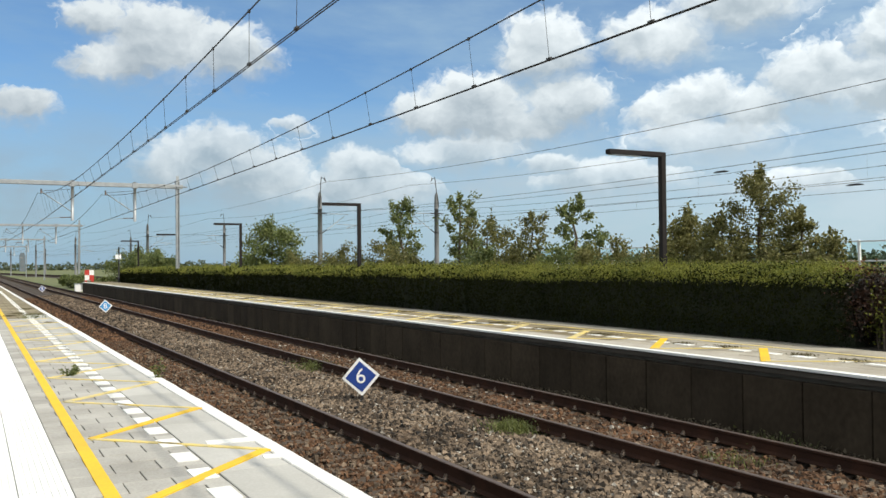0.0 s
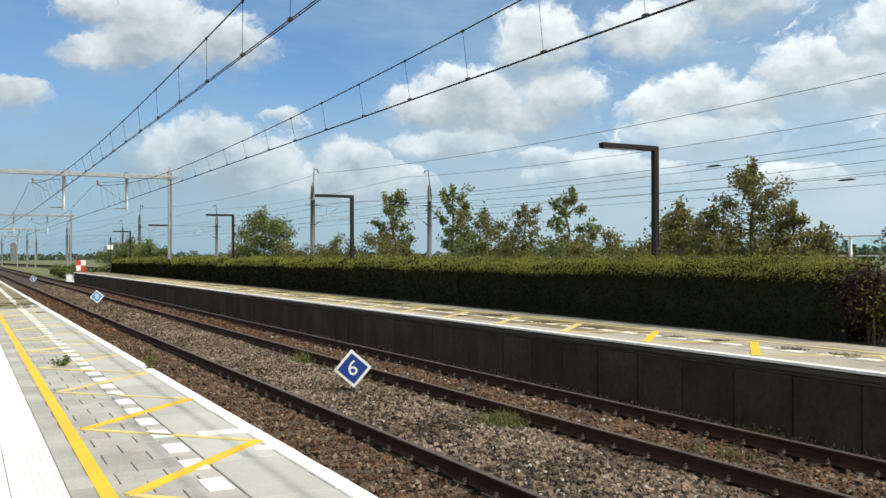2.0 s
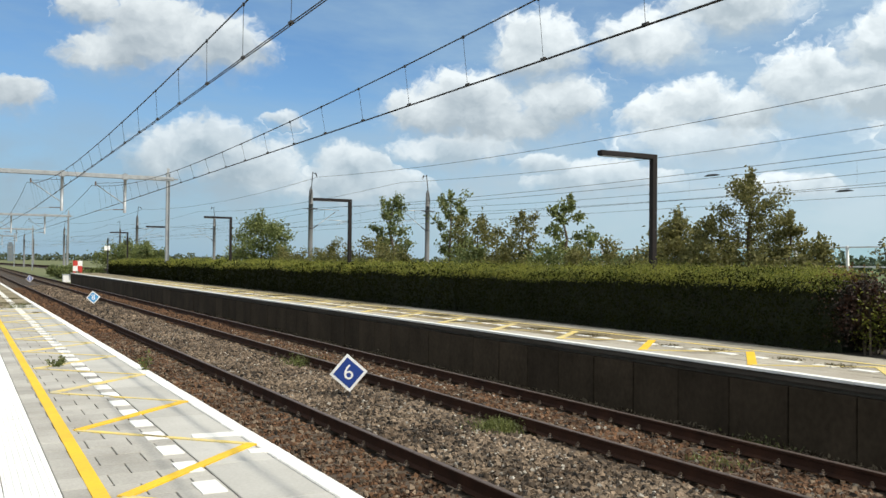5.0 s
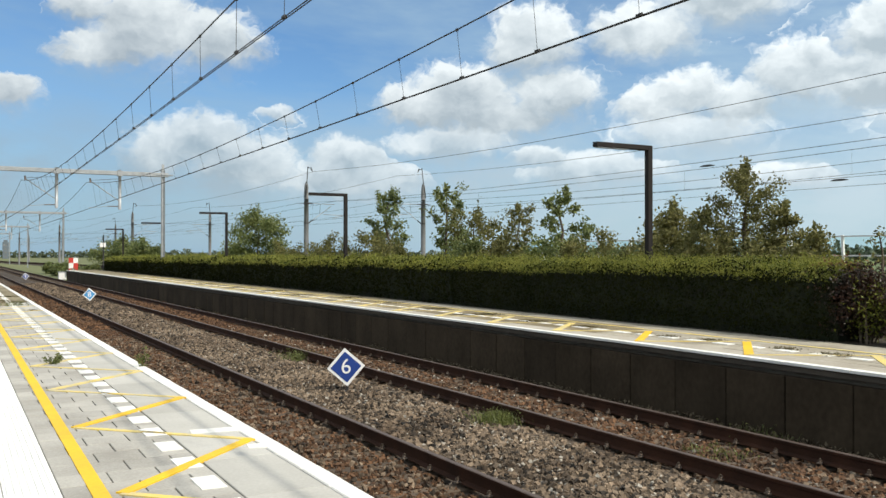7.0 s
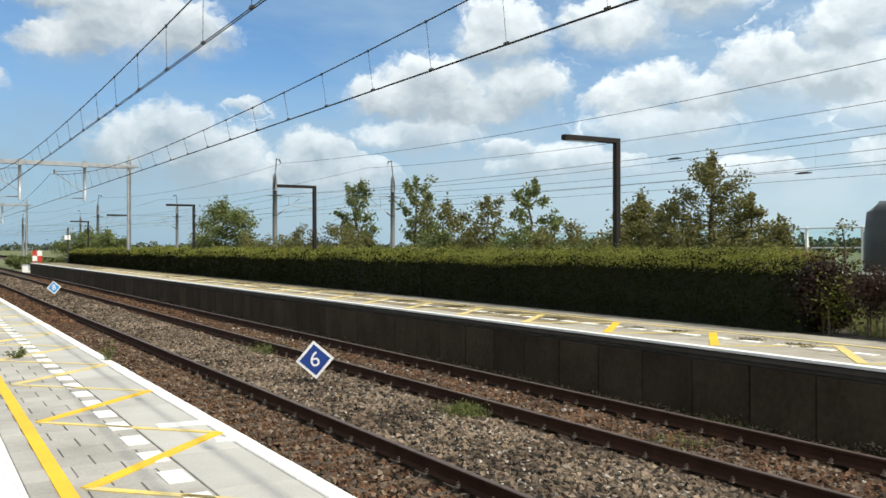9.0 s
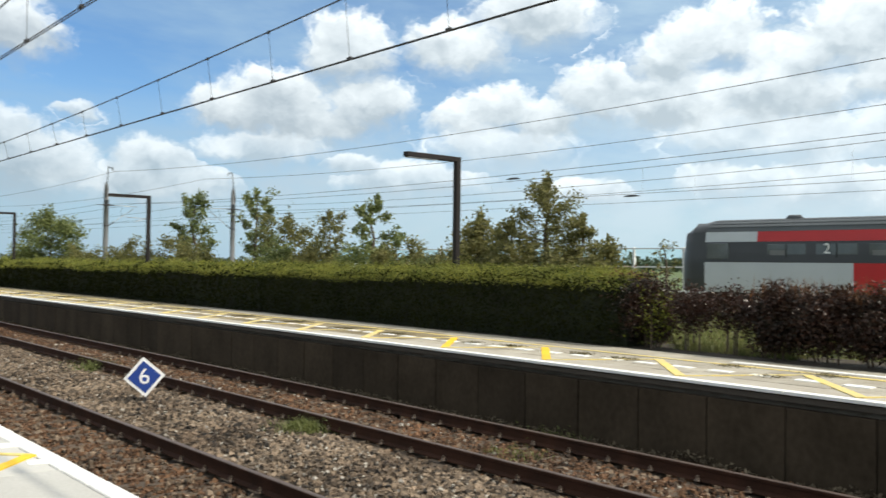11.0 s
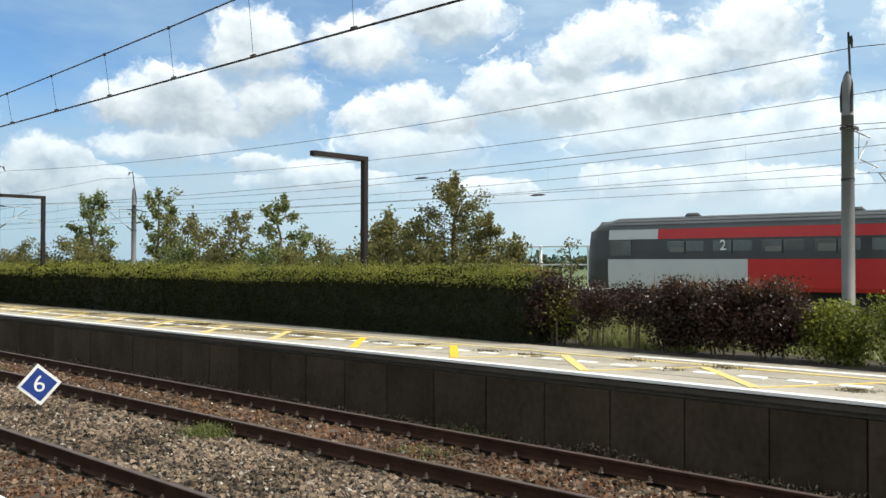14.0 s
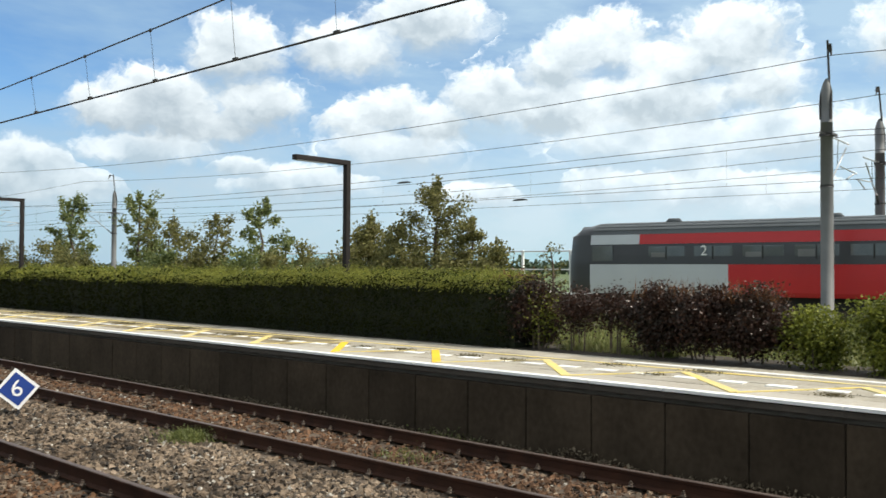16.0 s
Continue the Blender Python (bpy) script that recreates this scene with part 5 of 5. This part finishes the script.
# ---- train on the second line ----
def coach(y0, length, label, digits, cab):
    """A railway coach; y0 is its rear end, it reaches towards smaller y."""
    c = empty("railway_coach", HS @ pose(1.15, y0, 0.2))
    tagged(c, label, "train coach", "coaches of the train")
    W = 2.8
    L = -length

    def band(name, pts, material, lab="", start=-0.12, stop=None):
        full = pts + [(W - x, z) for x, z in reversed(pts)]
        return part(name, extruded(bmesh.new(), full, start, L + 0.12 if stop is None else stop), material, c, lab)

    lower = [(0.06, 1.0), (0.015, 1.15), (0.0, 1.6), (0.0, 2.13)]
    middle = [(0.0, 2.134), (0.02, 2.5), (0.055, 2.90)]
    upper = [(0.055, 2.904), (0.11, 3.28)]
    above = [(0.11, 3.284), (0.22, 3.48), (0.45, 3.64), (0.85, 3.76), (1.3, 3.80)]
    red_from = -0.12
    if cab:
        red_from = -3.0
        nose = bmesh.new()
        rings = []
        for y, drop, inset in ((-0.9, 0.0, 0.0), (-0.35, 0.16, 0.04), (0.05, 0.55, 0.16), (0.28, 1.3, 0.34), (0.36, 2.3, 0.46)):
            ring = lower + middle + upper + above
            ring = ring + [(W - x, z) for x, z in reversed(ring)]
            rings.append([nose.verts.new((x + (W / 2 - x) * inset, y, min(z, 3.80 - drop))) for x, z in ring])
        for r0, r1 in zip(rings, rings[1:]):
            for k in range(len(r0)):
                f = nose.faces.new((r0[k], r1[k], r1[(k + 1) % len(r0)], r0[(k + 1) % len(r0)]))
                f.smooth = True
        nose.faces.new(rings[-1])
        bmesh.ops.recalc_face_normals(nose, faces=nose.faces)
        nose = part("cab_nose", nose, M_BAND, c, "dark rounded driving cab end")
        part("cab_window", boxed(-0.006, 0.03, -1.9, -1.0, 2.25, 2.85, bevel=0.01), M_WINDOW, nose, "cab side window")
        band("silver_lower_side", lower, M_SILVER, "silver lower side by the cab", -0.9, red_from - 3.5)
        band("silver_upper_stripe", upper, M_SILVER, "silver stripe by the cab", -0.9, red_from)
    band("lower_side", lower, M_RED, "red lower side", red_from - (3.5 if cab else 0.0))
    band("window_band", middle, M_BAND, "dark grey window band", -0.9 if cab else -0.12)
    band("upper_stripe", upper, M_RED, "red stripe under the roof", red_from)
    band("roof", above, M_ROOF, "grey ribbed roof", -0.9 if cab else -0.02)
    for k in range(3):
        x, z = ((0.20, 3.452), (0.36, 3.583), (0.62, 3.695))[k]
        part("roof_rib", tubed([(x, -1.0, z), (x, L + 0.3, z)], 0.014, 5), M_ROOF, c)
    for k in range(11):
        y = -3.4 - k * (length - 6.4) / 10.6
        wdw = part("window", boxed(-0.004, 0.03, y - 1.45, y, 2.26, 2.80, bevel=0.01), M_WINDOW, c, "tinted window pane")
        wdw.matrix_basis = pose(0.02, 0, 0)
        part("window_divider", boxed(-0.010, -0.004, y - 0.75, y - 0.70, 2.26, 2.80), M_BLACK, wdw)
        part("window_seal", boxed(-0.010, -0.004, y - 1.50, y + 0.05, 2.215, 2.245), M_BLACK, wdw)
        part("window_blind", boxed(-0.009, -0.005, y - 0.68, y - 0.12, 2.40, 2.58 + 0.08 * (k % 2)), M_MASTGREY, wdw, "pale seat back and blind behind the pane") if k % 3 != 1 else None
    for y in ((L + 2.15,) if cab else (-1.35, L + 2.15)):
        d = part("door", boxed(-0.012, 0.02, y - 0.8, y, 1.05, 2.13, bevel=0.008), M_RED, c, "red entrance door")
        part("door_window", boxed(-0.006, 0.02, y - 0.66, y - 0.14, 2.16, 2.74), M_WINDOW, d, "tall door window")
        for yy in (y - 0.86, y + 0.04):
            part("handrail", boxed(-0.04, -0.02, yy, yy + 0.025, 1.2, 2.2), M_BLACK, d)
    for k in range(4):
        y = -4 - k * (length - 8) / 3
        part("roof_vent", tubed([(1.0, y + 0.35, 3.70), (1.0, y + 0.2, 3.76), (1.0, y - 0.2, 3.76), (1.0, y - 0.35, 3.70)], [0.06, 0.15, 0.15, 0.06], 8), M_ROOF, c)
    for txt, y in digits:
        digit(txt, 0.52, 0.003, M_SIGNWHITE, c, Matrix.Translation((-0.006, y, 2.62)) @ pose(0, 0, 0, 90, 0, -90), "white class number")
    part("underframe", boxed(0.35, W - 0.35, L + 0.8, -0.8, 0.55, 1.02), M_BLACK, c)
    for yb in (-3.7, L + 3.7):
        bg = part("bogie", boxed(0.25, W - 0.25, yb - 1.6, yb + 1.6, 0.32, 0.62, bevel=0.03), M_BLACK, c)
        for yw in (yb - 1.25, yb + 1.25):
            part("wheelset", tubed([(0.55, yw, 0.44), (W - 0.55, yw, 0.44)], 0.44, 16), M_BLACK, bg)
    part("gangway", boxed(0.7, W - 0.7, L - 0.28, L + 0.05, 1.1, 3.3, bevel=0.06), M_BLACK, c, "black rubber gangway")
    return c


coach(10.3, 25.5, "red and grey second-class coach with a driving cab, behind the hedge", (("2", -5.6), ("2", -24.2)), True)
coach(-15.6, 25.5, "red and grey first-class passenger coach behind the hedge", (("1", -0.6),), False)

# ---- far things ----
mk = empty("marker_board", pose(10.2, 92.6, ZP - 0.1))
tagged(mk, "red and white chequered marker board at the platform end", "sign")
part("board_post", boxed(-0.04, 0.04, 0.05, 0.12, -0.8, 1.2), M_GALV, mk)
for i in range(2):
    for j in range(2):
        part("board_square", boxed(-0.42 + 0.42 * i, 0.42 * i, 0, 0.04, 0.25 + 0.5 * j, 0.75 + 0.5 * j), M_SIGNWHITE if (i + j) % 2 == 0 else M_REDSIGN, mk)
    part("board_foot", boxed(-0.42 + 0.6 * i, -0.2 + 0.6 * i, 0, 0.04, 0.0, 0.25), M_REDSIGN, mk)
bx = empty("equipment_box", pose(9.3, 93.5, -0.2))
tagged(bx, "small pale trackside equipment box", "box")
part("box_body", boxed(-0.35, 0.35, -0.3, 0.3, 0.0, 0.7, bevel=0.03), M_SIGNWHITE, bx)
part("box_lid", boxed(-0.38, 0.38, -0.33, 0.33, 0.7, 0.78, bevel=0.02), M_GALV, bx)
sg = empty("signal_post", pose(12.0, 86.0, VZ))
tagged(sg, "dark post with a small white panel above the hedge", "signal")
part("signal_pole", tubed([(0, 0, -0.3), (0, 0, 3.5)], 0.06, 8), M_DARKMETAL, sg)
part("white_panel", boxed(-0.3, 0.2, -0.05, 0.0, 2.4, 2.8), M_SIGNWHITE, sg)

rng = np.random.default_rng(77)
L_FAR = leaf_mat("far_tree_leaf", (0.055, 0.075, 0.045), (0.085, 0.105, 0.06), 0.2)


def far_wood(name, a0, a1, dist, height, n, label):
    """A row of distant trees along an arc round the station."""
    ang = np.radians(rng.uniform(a0, a1, n))
    clump = np.array([0.55 + 0.75 * abs(noise.noise(Vector((math.degrees(v) * 1.7, dist * 0.01, 3)))) + 0.25 * noise.noise(Vector((math.degrees(v) * 9, 1, dist))) for v in ang])
    d = dist + rng.normal(0, 12, n)
    z = -1 + rng.uniform(0, 1, n) ** 0.7 * height * clump
    o = leaves(name, np.stack([np.sin(ang) * d, np.cos(ang) * d, z], 1), height * 0.30, L_FAR, None, rng, 0.2, 0.9)
    return tagged(o, label, "wood", kind="stuff")


far_wood("distant_wood", -6, 86, 1150, 10.0, 16000, "dark line of woods on the horizon")
far_wood("distant_trees", 38, 78, 520, 9.5, 5000, "row of dark trees across the fields")
tw = empty("distant_tower", pose(41, 880, -1))
tagged(tw, "distant grey tower on the horizon", "tower")
part("tower_body", boxed(-2.4, 2.4, -2.4, 2.4, 0, 15), M_HAZE, tw)
part("tower_top", boxed(-1.6, 1.6, -1.6, 1.6, 15, 17), M_HAZE, tw)
for k in range(4):
    part("tower_window", boxed(-0.8, 0.8, -2.45, -2.3, 2 + 3.2 * k, 3.2 + 3.2 * k), M_MASTGREY, tw)
